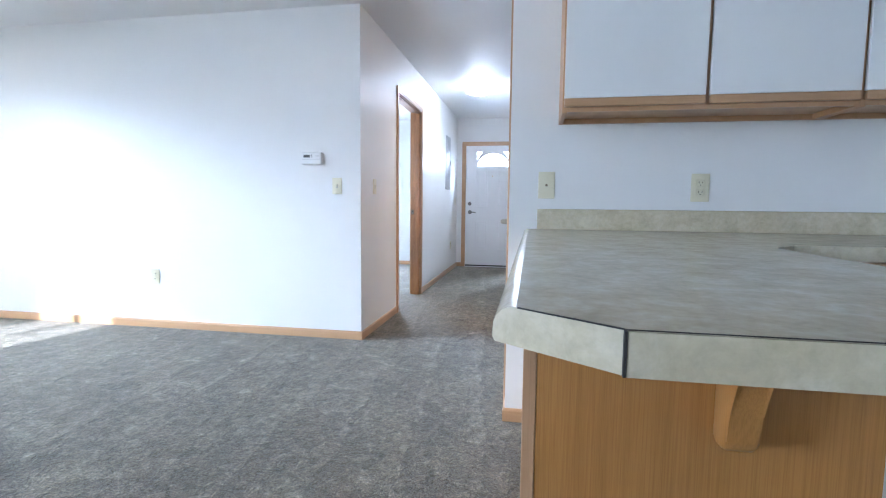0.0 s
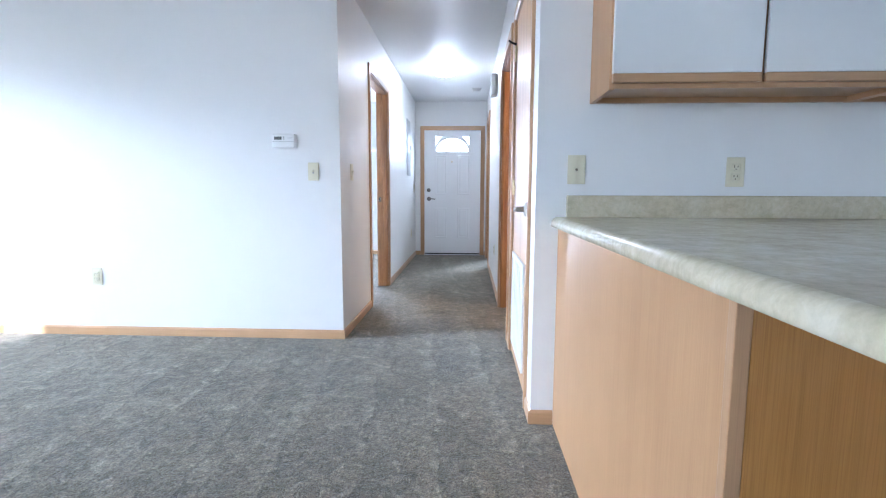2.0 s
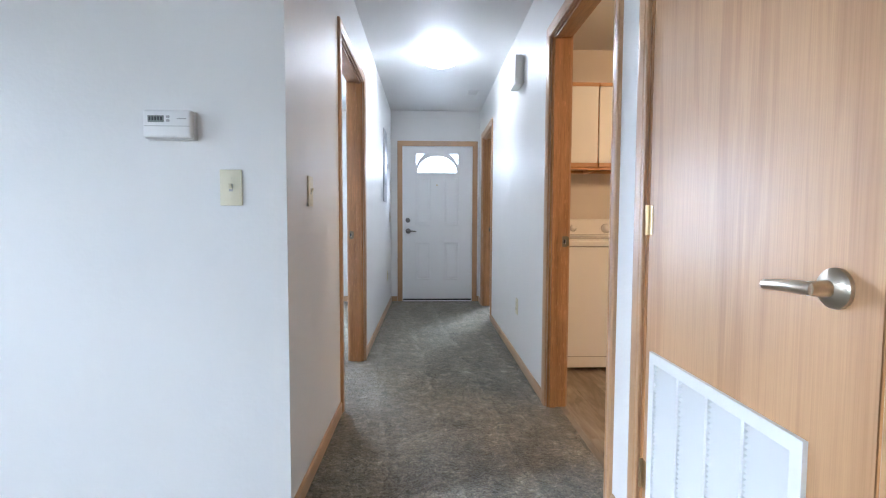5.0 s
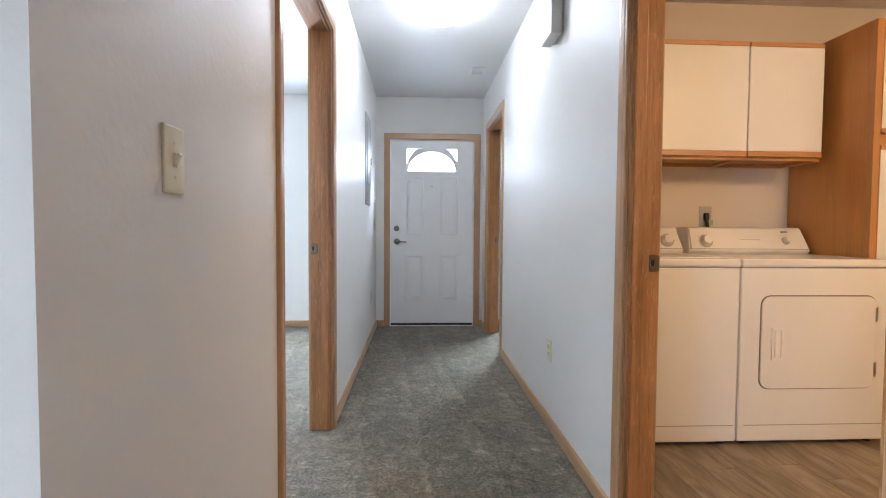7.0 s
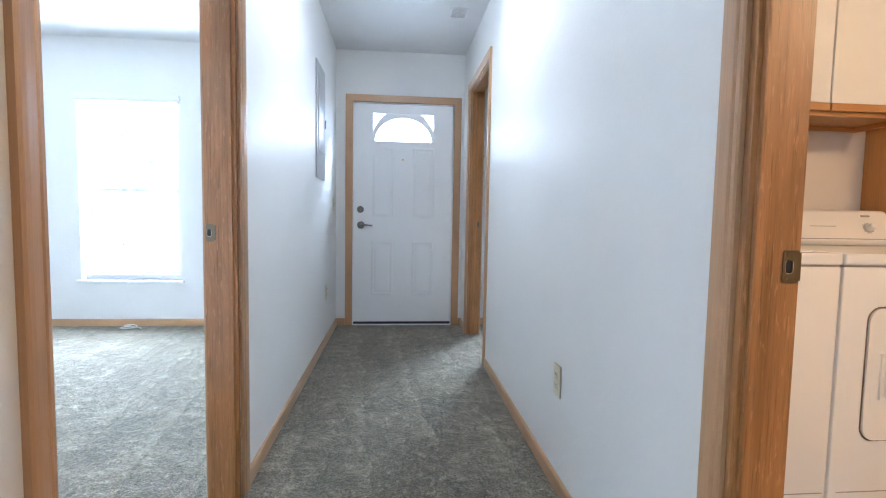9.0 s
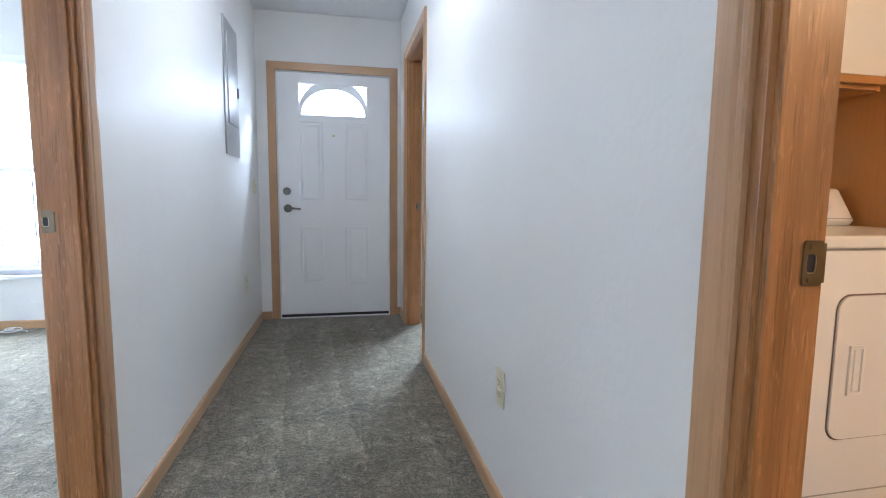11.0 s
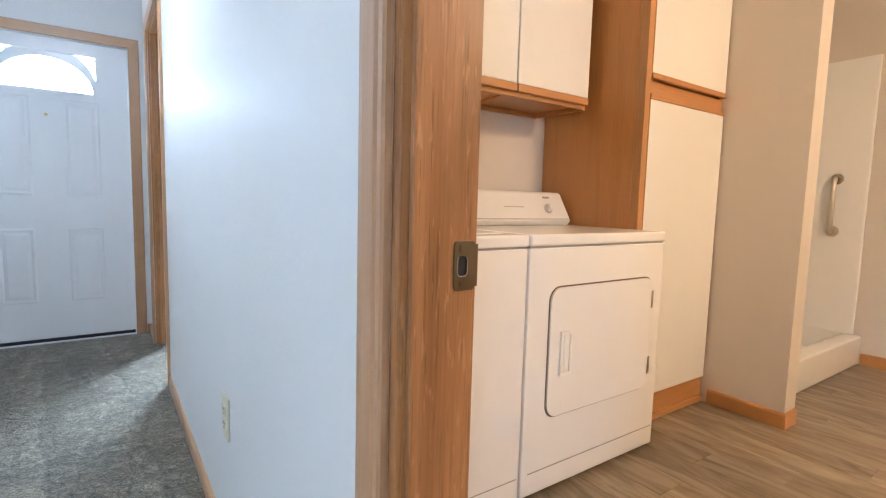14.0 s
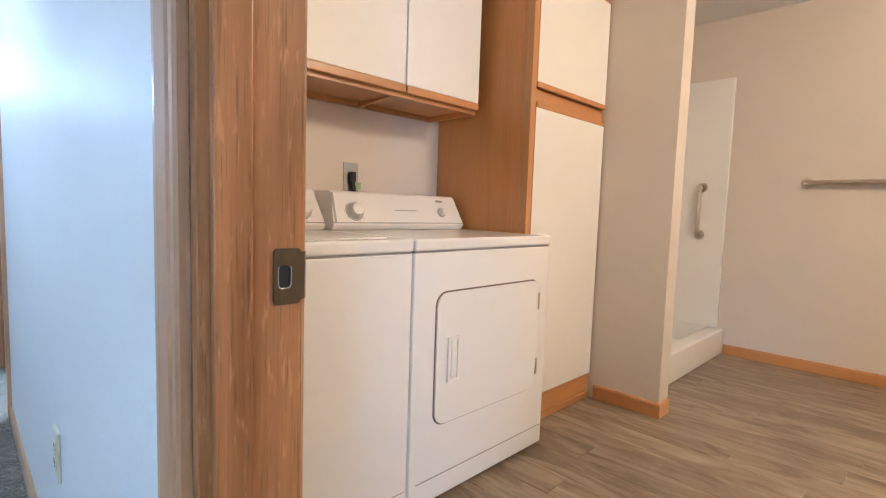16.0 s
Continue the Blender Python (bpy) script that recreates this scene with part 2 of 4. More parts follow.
DOOR_OAK.node_tree.nodes["Principled BSDF"].inputs["Coat Weight"].default_value = 0.12
VENEER_TALL = oak("oak_veneer_dark", (0.56, 0.250, 0.060), (0.39, 0.150, 0.030), "z", 0.4, 0.7, 0.45, 0.55)
OAK_CAB_X = oak("oak_cabinet_rail", (0.53, 0.262, 0.082), (0.36, 0.160, 0.045), "x", 0.36)
OAK_CAB_Z = oak("oak_cabinet_stile", (0.53, 0.262, 0.082), (0.36, 0.160, 0.045), "z", 0.36)
LAMINATE = gloss("white_laminate", (0.80, 0.785, 0.75), 0.38)
ENAMEL = gloss("appliance_enamel", (0.80, 0.785, 0.765), 0.17)
CREAM = gloss("console_plastic", (0.78, 0.755, 0.72), 0.33)
DOORWHITE = gloss("door_paint", (0.84, 0.835, 0.83), 0.34)
VINYL = gloss("white_vinyl", (0.82, 0.82, 0.82), 0.35)
IVORY = gloss("ivory_plastic", (0.72, 0.665, 0.48), 0.32)
WHITEPL = gloss("white_plastic", (0.80, 0.79, 0.77), 0.4)
FIBRE = gloss("white_fibreglass", (0.83, 0.82, 0.80), 0.16)
PEWTER = gloss("dark_pewter", (0.22, 0.205, 0.19), 0.33, 1.0)
NICKEL = gloss("satin_nickel", (0.58, 0.52, 0.43), 0.28, 1.0)
BRONZE = gloss("aged_bronze", (0.23, 0.185, 0.12), 0.38, 1.0)
BRASS = gloss("brass", (0.70, 0.56, 0.32), 0.3, 1.0)
GREYMETAL = gloss("grey_painted_metal", (0.40, 0.405, 0.41), 0.38, 0.35)
DARK = gloss("dark_rubber", (0.02, 0.02, 0.02), 0.6)
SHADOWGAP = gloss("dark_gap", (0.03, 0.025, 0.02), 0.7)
GAPBROWN = gloss("brown_gap", (0.15, 0.10, 0.07), 0.6)
STRIPGREY = gloss("grey_plastic", (0.33, 0.31, 0.29), 0.4)
LCD = gloss("lcd", (0.22, 0.24, 0.21), 0.2)
PRINT = gloss("printed_grey", (0.42, 0.41, 0.39), 0.5)
GREENTAG = gloss("green_tag", (0.30, 0.42, 0.16), 0.5)
GROUND = paint("dry_ground", (0.22, 0.22, 0.17), 0.9, 0.3, 12.0)
GLASS, _nt, _b = material("clear_glass", (1, 1, 1), 0.0)
_b.inputs["Transmission Weight"].default_value, _b.inputs["IOR"].default_value = 1.0, 1.45
DOME, _nt, _b = material("lit_glass_dome", (0.9, 0.9, 0.9), 0.3)
_b.inputs["Emission Color"].default_value = (0.94, 0.97, 1.0, 1)
_b.inputs["Emission Strength"].default_value = 21.0

# ---------------------------------------------------------------- building helpers


def link_mesh(name, bm, mat, parent=None, smooth=False):
    me = bpy.data.meshes.new(name)
    bmesh.ops.recalc_face_normals(bm, faces=bm.faces)
    bm.to_mesh(me)
    bm.free()
    me.materials.append(mat)
    if smooth:
        me.polygons.foreach_set("use_smooth", [True] * len(me.polygons))
        me.set_sharp_from_angle(angle=radians(38))
    ob = new(name, me)
    if parent:
        ob.parent = parent
    return ob


def part(name, bm, mat, parent, label="", smooth=False):
    ob = link_mesh(name, bm, mat, parent, smooth)
    return tagged(ob, label) if label else ob


def thing(name, label, category, group=""):
    return tagged(new(name), label, category, group)


def box(x0, x1, y0, y1, z0, z1, bevel=0.0, segs=2, into=None):
    bm = bmesh.new()
    m = Matrix.LocRotScale(((x0 + x1) / 2, (y0 + y1) / 2, (z0 + z1) / 2), None, (abs(x1 - x0), abs(y1 - y0), abs(z1 - z0)))
    bmesh.ops.create_cube(bm, size=1, matrix=m)
    if bevel:
        bmesh.ops.bevel(bm, geom=list(bm.edges), offset=bevel, segments=segs, affect="EDGES", profile=0.6)
    return joined(into, bm)


def joined(into, bm):
    if into is None:
        return bm
    me = bpy.data.meshes.new("tmp")
    bm.to_mesh(me)
    into.from_mesh(me)
    bpy.data.meshes.remove(me)
    bm.free()
    return into


def tube(a, b, r0, r1=None, segs=20, into=None, bevel=0.0):
    """A cylinder or cone frustum from a to b."""
    a, b = Vector(a), Vector(b)
    bm = bmesh.new()
    d = b - a
    m = Matrix.Translation((a + b) / 2) @ d.to_track_quat("Z", "Y").to_matrix().to_4x4()
    bmesh.ops.create_cone(bm, cap_ends=True, segments=segs, radius1=r0, radius2=r0 if r1 is None else r1, depth=d.length, matrix=m)
    if bevel:
        caps = [f for f in bm.faces if len(f.verts) > 4]
        bmesh.ops.bevel(bm, geom=list({e for f in caps for e in f.edges}), offset=bevel, segments=3, affect="EDGES", profile=0.5)
    return joined(into, bm)


def lathe(profile, centre, axis="z", segs=28, into=None):
    """Turns (radius, height) points about an axis through centre."""
    bm = bmesh.new()
    rings = []
    for r, h in profile:
        ring = []
        for i in range(segs):
            a = 2 * math.pi * i / segs
            p = (r * math.cos(a), r * math.sin(a), h)
            p = {"z": p, "x": (p[2], p[0], p[1]), "y": (p[0], p[2], p[1])}[axis]
            ring.append(bm.verts.new(Vector(p) + Vector(centre)))
        rings.append(ring)
    for lo, hi in zip(rings, rings[1:]):
        for i in range(segs):
            bm.faces.new((lo[i], lo[(i + 1) % segs], hi[(i + 1) % segs], hi[i]))
    bm.faces.new(rings[0])
    bm.faces.new(rings[-1])
    return joined(into, bm)


def sweep(points, radius, segs=12, into=None):
    """A round bar along a list of points."""
    bm = bmesh.new()
    pts = [Vector(p) for p in points]
    rings = []
    for i, p in enumerate(pts):
        d = (pts[min(i + 1, len(pts) - 1)] - pts[max(i - 1, 0)]).normalized()
        q = d.to_track_quat("Z", "Y")
        r = radius[i] if isinstance(radius, (list, tuple)) else radius
        rings.append([bm.verts.new(p + q @ Vector((r * math.cos(2 * math.pi * k / segs), r * math.sin(2 * math.pi * k / segs), 0))) for k in range(segs)])
    for lo, hi in zip(rings, rings[1:]):
        best = min(range(segs), key=lambda s: (lo[0].co - hi[s].co).length)
        for k in range(segs):
            bm.faces.new((lo[k], lo[(k + 1) % segs], hi[(k + 1 + best) % segs], hi[(k + best) % segs]))
    bm.faces.new(rings[0])
    bm.faces.new(rings[-1])
    return joined(into, bm)


def prism(poly, lo, hi, axis="z", into=None):
    """A polygon extruded between lo and hi. axis z: points are x, y; x: y, z; y: x, z."""
    def at(p, h):
        return {"z": (p[0], p[1], h), "x": (h, p[0], p[1]), "y": (p[0], h, p[1])}[axis]

    bm = bmesh.new()
    a = [bm.verts.new(at(p, lo)) for p in poly]
    b = [bm.verts.new(at(p, hi)) for p in poly]
    n = len(poly)
    for i in range(n):
        bm.faces.new((a[i], a[(i + 1) % n], b[(i + 1) % n], b[i]))
    bm.faces.new(a)
    bm.faces.new(b)
    return joined(into, bm)


def cells(xs, ys, zs, solid):
    """Outer faces of the grid cells for whose middle solid(x, y, z) holds."""
    bm = bmesh.new()
    xs, ys, zs = sorted(set(xs)), sorted(set(ys)), sorted(set(zs))
    n = (len(xs) - 1, len(ys) - 1, len(zs) - 1)
    full = {(i, j, k) for i in range(n[0]) for j in range(n[1]) for k in range(n[2])
            if solid((xs[i] + xs[i + 1]) / 2, (ys[j] + ys[j + 1]) / 2, (zs[k] + zs[k + 1]) / 2)}
    made = {}

    def vert(i, j, k):
        if (i, j, k) not in made:
            made[i, j, k] = bm.verts.new((xs[i], ys[j], zs[k]))
        return made[i, j, k]

    sides = {(-1, 0, 0): ((0, 0, 0), (0, 0, 1), (0, 1, 1), (0, 1, 0)), (1, 0, 0): ((1, 0, 0), (1, 1, 0), (1, 1, 1), (1, 0, 1)),
             (0, -1, 0): ((0, 0, 0), (1, 0, 0), (1, 0, 1), (0, 0, 1)), (0, 1, 0): ((0, 1, 0), (0, 1, 1), (1, 1, 1), (1, 1, 0)),
             (0, 0, -1): ((0, 0, 0), (0, 1, 0), (1, 1, 0), (1, 0, 0)), (0, 0, 1): ((0, 0, 1), (1, 0, 1), (1, 1, 1), (0, 1, 1))}
    for c in sorted(full):
        for d, quad in sides.items():
            if (c[0] + d[0], c[1] + d[1], c[2] + d[2]) not in full:
                bm.faces.new([vert(c[0] + q[0], c[1] + q[1], c[2] + q[2]) for q in quad])
    return bm


def wall(name, label, along, t0, t1, a0, a1, openings=(), mat=None, z1=None, z0=-0.1):
    """A wall along x or y between t0 and t1 across, with openings (from, to, bottom, top)."""
    top = CEIL_Z if z1 is None else z1
    aa = [a0, a1] + [v for o in openings for v in o[:2]]
    zz = [z0, top] + [v for o in openings for v in o[2:]]

    def solid(u, z):
        return not any(o[0] < u < o[1] and o[2] < z < o[3] for o in openings)

    if along == "x":
        bm = cells(aa, (t0, t1), zz, lambda x, y, z: solid(x, z))
    else:
        bm = cells((t0, t1), aa, zz, lambda x, y, z: solid(y, z))
    return tagged(link_mesh(name, bm, mat or WALL), label, "wall", kind="structure")


# ---------------------------------------------------------------- the shell
CEIL_Z = 2.42
XL, XR, YF, YL, YK = -0.874, 0.257, 7.584, 2.963, 1.788
T = 0.107
HEAD = 2.035
CLOSET, LAUNDRY, SIDE, BED = (1.985, 2.790), (3.057, 3.988), (6.391, 7.237), (3.970, 4.900)
ENTRY = (-0.748, 0.184)
BEDWIN, SIDEWIN = (-3.0, -2.19, 0.40, 1.94), (0.55, 1.36, 0.40, 1.94)
LIVWIN = (0.65, 2.35, 0.45, 2.12)
PATIO = (-5.10, -1.62, 0.0, 2.06)

wall("wall_living", "off-white painted living room wall with soft sheen", "x", YL, YL + T, -4.85, XL - T)
wall("wall_hall_west", "off-white painted hallway wall with a bedroom doorway", "y", XL - T, XL, YL, YF, [(BED[0], BED[1], -0.1, HEAD)])
wall("wall_hall_east", "off-white painted hallway wall with three doorways", "y", XR, XR + T, YK, YF,
     [(CLOSET[0], CLOSET[1], -0.1, HEAD), (LAUNDRY[0], LAUNDRY[1], -0.1, HEAD), (SIDE[0], SIDE[1], -0.1, HEAD)])
wall("wall_kitchen", "off-white painted kitchen wall behind the counter", "x", YK, YK + T, XR + T, 3.2)
wall("wall_entry", "off-white exterior wall with the entry door and two windows", "x", YF, YF + 0.17, -4.4, 3.52,
     [(ENTRY[0], ENTRY[1], -0.1, 2.0), BEDWIN, SIDEWIN])
wall("wall_patio", "off-white exterior wall with a wide patio door opening", "y", -4.97, -4.85, -5.72, YL + T, [(PATIO[0], PATIO[1], -0.1, PATIO[3]), LIVWIN])
wall("wall_dining", "off-white painted dining wall", "x", -5.72, -5.6, -4.85, 3.2)
wall("wall_kitchen_end", "off-white painted kitchen end wall", "y", 3.2, 3.32, -5.72, YK + T)
wall("wall_bedroom", "off-white painted bedroom side wall", "y", -4.4, -4.28, YL + T, YF)
wall("wall_laundry_back", "warm beige painted wall behind the washer and dryer", "x", 5.33, 5.45, XR + T, 4.2, mat=WALL_BATH)
wall("wall_bath", "warm beige painted bathroom wall with a grab bar", "y", 4.08, 4.2, YK + T, 5.33, mat=WALL_BATH)
wall("wall_partition", "warm beige wing wall beside the shower", "y", 2.535, 2.65, 4.395, 5.33, mat=WALL_BATH)
wall("wall_bath_near", "warm beige painted bathroom wall", "x", YK + T, YK + T + 0.02, 1.1, 4.08, mat=WALL_BATH)
wall("wall_closet_side", "painted closet side wall", "y", 1.0, 1.1, YK + T + 0.02, 2.91, mat=WALL_BATH)
wall("wall_closet_back", "painted wall between closet and laundry", "x", 2.91, 2.995, XR + T, 1.1, mat=WALL_BATH)
wall("wall_side_room", "off-white painted side room wall", "y", 3.4, 3.52, 5.45, YF)

tagged(link_mesh("ceiling", box(-4.97, 4.2, -5.72, YF + 0.17, CEIL_Z, CEIL_Z + 0.15), CEIL), "matt off-white lightly textured ceiling", "ceiling", kind="structure")
bath_x = XR + 0.075
floor_bm = cells((-4.97, XR + T, bath_x, 3.52, 4.2), (-5.72, YK, YK + T, LAUNDRY[0], LAUNDRY[1], 5.45, YF + 0.17), (-0.1, 0.0),
                 lambda x, y, z: not (y > YK and y < 5.45 and x > XR + T) and x < 3.52 and not (bath_x < x and LAUNDRY[0] < y < LAUNDRY[1]) and y < YF + 0.17)
tagged(link_mesh("floor", floor_bm, CARPET), "mottled grey cut-pile carpet with vacuum tracks", "carpet", kind="structure")
sub_bm = cells((bath_x, XR + T, 4.2), (YK + T, LAUNDRY[0], LAUNDRY[1], 5.45), (-0.1, -0.012), lambda x, y, z: x > XR + T or LAUNDRY[0] < y < LAUNDRY[1])
bath_floor = tagged(link_mesh("floor_laundry", sub_bm, SHADOWGAP), "brown wood-look vinyl plank floor", "floor", kind="structure")
tagged(link_mesh("ground", prism([(-400, -400), (400, -400), (400, 400), (-400, 400)], -0.6, -0.25), GROUND), "dry grass and soil outside the building", "ground", kind="structure")

# ---------------------------------------------------------------- trim
CASING = [(0.004, 0.0), (0.004, 0.009), (0.008, 0.012), (0.016, 0.0125), (0.019, 0.010), (0.024, 0.0135), (0.046, 0.016), (0.056, 0.0155), (0.061, 0.012), (0.061, 0.0)]


def casing(name, face, out, side, a0, a1, top, mat_leg, mat_head, label, along="y", flat=False):
    """A mitred three-sided door casing on the plane face; out is the way it stands off."""
    prof = [(0.004, 0.0), (0.004, 0.013), (0.007, 0.016), (0.064, 0.016), (0.067, 0.013), (0.067, 0.0)] if flat else CASING
    th = tagged(new(name), label, "door casing", kind="structure")

    def at(a, d, z):
        return (face + out * d, a, z) if along == "y" else (a, face + out * d, z)

    def bar(lo, hi, mat, nm):
        bm = bmesh.new()
        p = [bm.verts.new(at(*q)) for q in lo]
        r = [bm.verts.new(at(*q)) for q in hi]
        n = len(p)
        for i in range(n):
            bm.faces.new((p[i], p[(i + 1) % n], r[(i + 1) % n], r[i]))
        bm.faces.new(p)
        bm.faces.new(r)
        part(nm, bm, mat, th)

    for a, s in ((a0, -1), (a1, 1)):
        bar([(a + s * u, d, 0.001) for u, d in prof], [(a + s * u, d, top + u) for u, d in prof], mat_leg, "casing_leg")
    bar([(a0 - u, d, top + u) for u, d in prof], [(a1 + u, d, top + u) for u, d in prof], mat_head, "casing_head")
    return th


def jamb(name, a0, a1, x0, x1, top, label, stop_at, strike_z=None, strike_x=None, strike_w=0.03):
    """Oak jamb lining a doorway in a wall along y, with door stops and a strike plate on the far leg."""
    th = tagged(new(name), label, "door jamb", kind="structure")
    t = 0.018
    for y0, y1 in ((a0, a0 + t), (a1 - t, a1)):
        part("jamb_leg", box(x0, x1, y0, y1, 0.001, top, 0.001, 1), JAMB, th)
    part("jamb_head", box(x0, x1, a0 + t, a1 - t, top - t, top, 0.001, 1), JAMB_Y, th)
    s = 0.011
    part("door_stop", box(stop_at - 0.018, stop_at + 0.018, a0 + t, a0 + t + s, 0.001, top - t, 0.002), JAMB, th)
    part("door_stop", box(stop_at - 0.018, stop_at + 0.018, a1 - t - s, a1 - t, 0.001, top - t, 0.002), JAMB, th)
    part("door_stop", box(stop_at - 0.018, stop_at + 0.018, a0 + t + s, a1 - t - s, top - t - s, top - t, 0.002), JAMB_Y, th)
    if strike_z:
        y = a1 - t - 0.0022
        sx, hw, hh = strike_x, strike_w, 0.029
        bm = bmesh.new()
        loops = []
        for half_x, half_z, power, mid in ((hw * 0.575, hh, 0.22, sx - hw * 0.025), (0.0065, 0.0115, 0.5, sx - 0.004)):
            for yy in (y, y + 0.002):
                ring = []
                for k in range(32):
                    c, n = math.cos(radians(k * 11.25)), math.sin(radians(k * 11.25))
                    ring.append(bm.verts.new((mid + half_x * math.copysign(abs(c) ** power, c), yy, strike_z + half_z * math.copysign(abs(n) ** power, n))))
                loops.append(ring)
        for u, v in ((0, 1), (0, 2), (2, 3), (1, 3)):
            for k in range(32):
                bm.faces.new((loops[u][k], loops[u][(k + 1) % 32], loops[v][(k + 1) % 32], loops[v][k]))
        bmesh.ops.recalc_face_normals(bm, faces=bm.faces)
        lip = [(sx + hw * 0.55, y), (sx + hw * 0.7, y), (sx + hw * 0.84, y + 0.004), (sx + hw * 0.82, y + 0.006), (sx + hw * 0.68, y + 0.002), (sx + hw * 0.55, y + 0.002)]
        prism(lip, strike_z - hh * 0.86, strike_z + hh * 0.86, "z", bm)
        plate = part("strike_plate", bm, BRONZE, th, "aged bronze strike plate", True)
        part("latch_hole", box(sx - 0.012, sx + 0.004, y + 0.0012, y + 0.0019, strike_z - 0.013, strike_z + 0.013), DARK, plate)
        rim = [(sx - 0.004 + 0.0072 * math.copysign(abs(math.cos(radians(k * 15))) ** 0.5, math.cos(radians(k * 15))), y - 0.0002, strike_z + 0.0122 * math.copysign(abs(math.sin(radians(k * 15))) ** 0.5, math.sin(radians(k * 15)))) for k in range(9, 28)]
        part("rim", sweep(rim, 0.0007, 8), NICKEL, plate, "thin bright rim round the latch hole", True)
        for dz in (-0.021, 0.021):
            part("screw", tube((sx - 0.004, y - 0.0012, strike_z + dz), (sx - 0.004, y + 0.001, strike_z + dz), 0.0042, 0.0035, 10), BRONZE, plate)
    return th


TRIMS = "oak casing round a doorway, satin varnish"
for nm, (a0, a1) in (("casing_laundry", LAUNDRY), ("casing_side_room", SIDE), ("casing_closet", CLOSET)):
    casing(nm, XR, -1, 0, a0 + 0.006, a1 - 0.006, HEAD - 0.012, OAK_Z, OAK_Y, TRIMS)
casing("casing_bedroom", XL, 1, 0, BED[0] + 0.006, BED[1] - 0.006, HEAD - 0.012, OAK_Z, OAK_Y, TRIMS)
casing("casing_bedroom_inside", XL - T, -1, 0, BED[0] + 0.006, BED[1] - 0.006, HEAD - 0.012, OAK_Z, OAK_Y, TRIMS)
casing("casing_laundry_inside", XR + T, 1, 0, LAUNDRY[0] + 0.006, LAUNDRY[1] - 0.006, HEAD - 0.012, OAK_Z, OAK_Y, TRIMS)
casing("casing_side_room_inside", XR + T, 1, 0, SIDE[0] + 0.006, SIDE[1] - 0.006, HEAD - 0.012, OAK_Z, OAK_Y, TRIMS)
casing("casing_entry", YF, -1, 0, ENTRY[0] + 0.024, ENTRY[1] - 0.024, 1.975, OAK_Z, OAK_X, "flat oak casing round the entry door", "x", True)
jamb("jamb_laundry", *LAUNDRY, XR + 0.001, XR + T - 0.001, HEAD, "oak doorway jamb with an aged bronze strike plate", XR + 0.030, 0.924, XR + 0.088, 0.026)
jamb("jamb_bedroom", *BED, XL - T + 0.001, XL - 0.001, HEAD, "oak doorway jamb with a small strike plate", XL - 0.030, 0.93, XL - 0.086, 0.022)
jamb("jamb_side_room", *SIDE, XR + 0.001, XR + T - 0.001, HEAD, "oak doorway jamb with a small strike plate", XR + 0.030, 0.93, XR + 0.086, 0.022)
jamb("jamb_closet", *CLOSET, XR + 0.001, XR + T - 0.001, HEAD, "oak closet jamb", XR + 0.06)


def baseboard(p, q, n, mat, h=0.062, lap=0.0):
    """An oak baseboard along the wall from p to q; n is the way it stands off."""
    prof = [(0.0, 0.0), (0.011, 0.0), (0.011, h - 0.012), (0.008, h - 0.004), (0.004, h), (0.0, h)]
    p, q, n = Vector((*p, 0.001)), Vector((*q, 0.001)), Vector((*n, 0))
    d = (q - p).normalized() * lap
    bm = bmesh.new()
    a = [bm.verts.new(p + n * u + Vector((0, 0, z))) for u, z in prof]
    b = [bm.verts.new(q + d * (u / 0.011) + n * u + Vector((0, 0, z))) for u, z in prof]
    for i in range(len(prof)):
        j = (i + 1) % len(prof)
        bm.faces.new((a[i], a[j], b[j], b[i]))
    bm.faces.new(a)
    bm.faces.new(b)
    return tagged(link_mesh("baseboard", bm, mat), "low oak baseboard along the wall", "baseboard", kind="structure")


C = 0.062
baseboard((-4.85, YL), (XL, YL), (0, -1), OAK_X, lap=0.011)
baseboard((XL, BED[0] - C), (XL, YL), (1, 0), OAK_Y, lap=0.011)
baseboard((XL, BED[1] + C), (XL, YF), (1, 0), OAK_Y)
baseboard((XR, LAUNDRY[1] + C), (XR, SIDE[0] - C), (-1, 0), OAK_Y)
baseboard((XR, SIDE[1] + C), (XR, YF), (-1, 0), OAK_Y)
baseboard((XR, CLOSET[0] - C), (XR, YK), (-1, 0), OAK_Y, lap=0.011)
baseboard((XR, CLOSET[1] + C), (XR, LAUNDRY[0] - C), (-1, 0), OAK_Y)
baseboard((0.351, YK), (XR, YK), (0, -1), OAK_X, lap=0.011)
baseboard((XL, YF), (ENTRY[0] - 0.045, YF), (0, -1), OAK_X)
baseboard((ENTRY[1] + 0.045, YF), (XR, YF), (0, -1), OAK_X)
baseboard((-4.28, YF), (XL - T, YF), (0, -1), OAK_X)
baseboard((XR + T, YF), (3.4, YF), (0, -1), OAK_X)
baseboard((-4.28, YL + T), (-4.28, YF), (1, 0), OAK_Y)
baseboard((4.08, YK + T), (4.08, 4.53), (-1, 0), OAK_CAB_X, 0.075)
baseboard((2.535, 4.74), (2.535, 4.395), (-1, 0), OAK_CAB_X, 0.075, 0.011)
baseboard((2.65, 4.395), (2.535, 4.395), (0, -1), OAK_CAB_X, 0.075, 0.011)

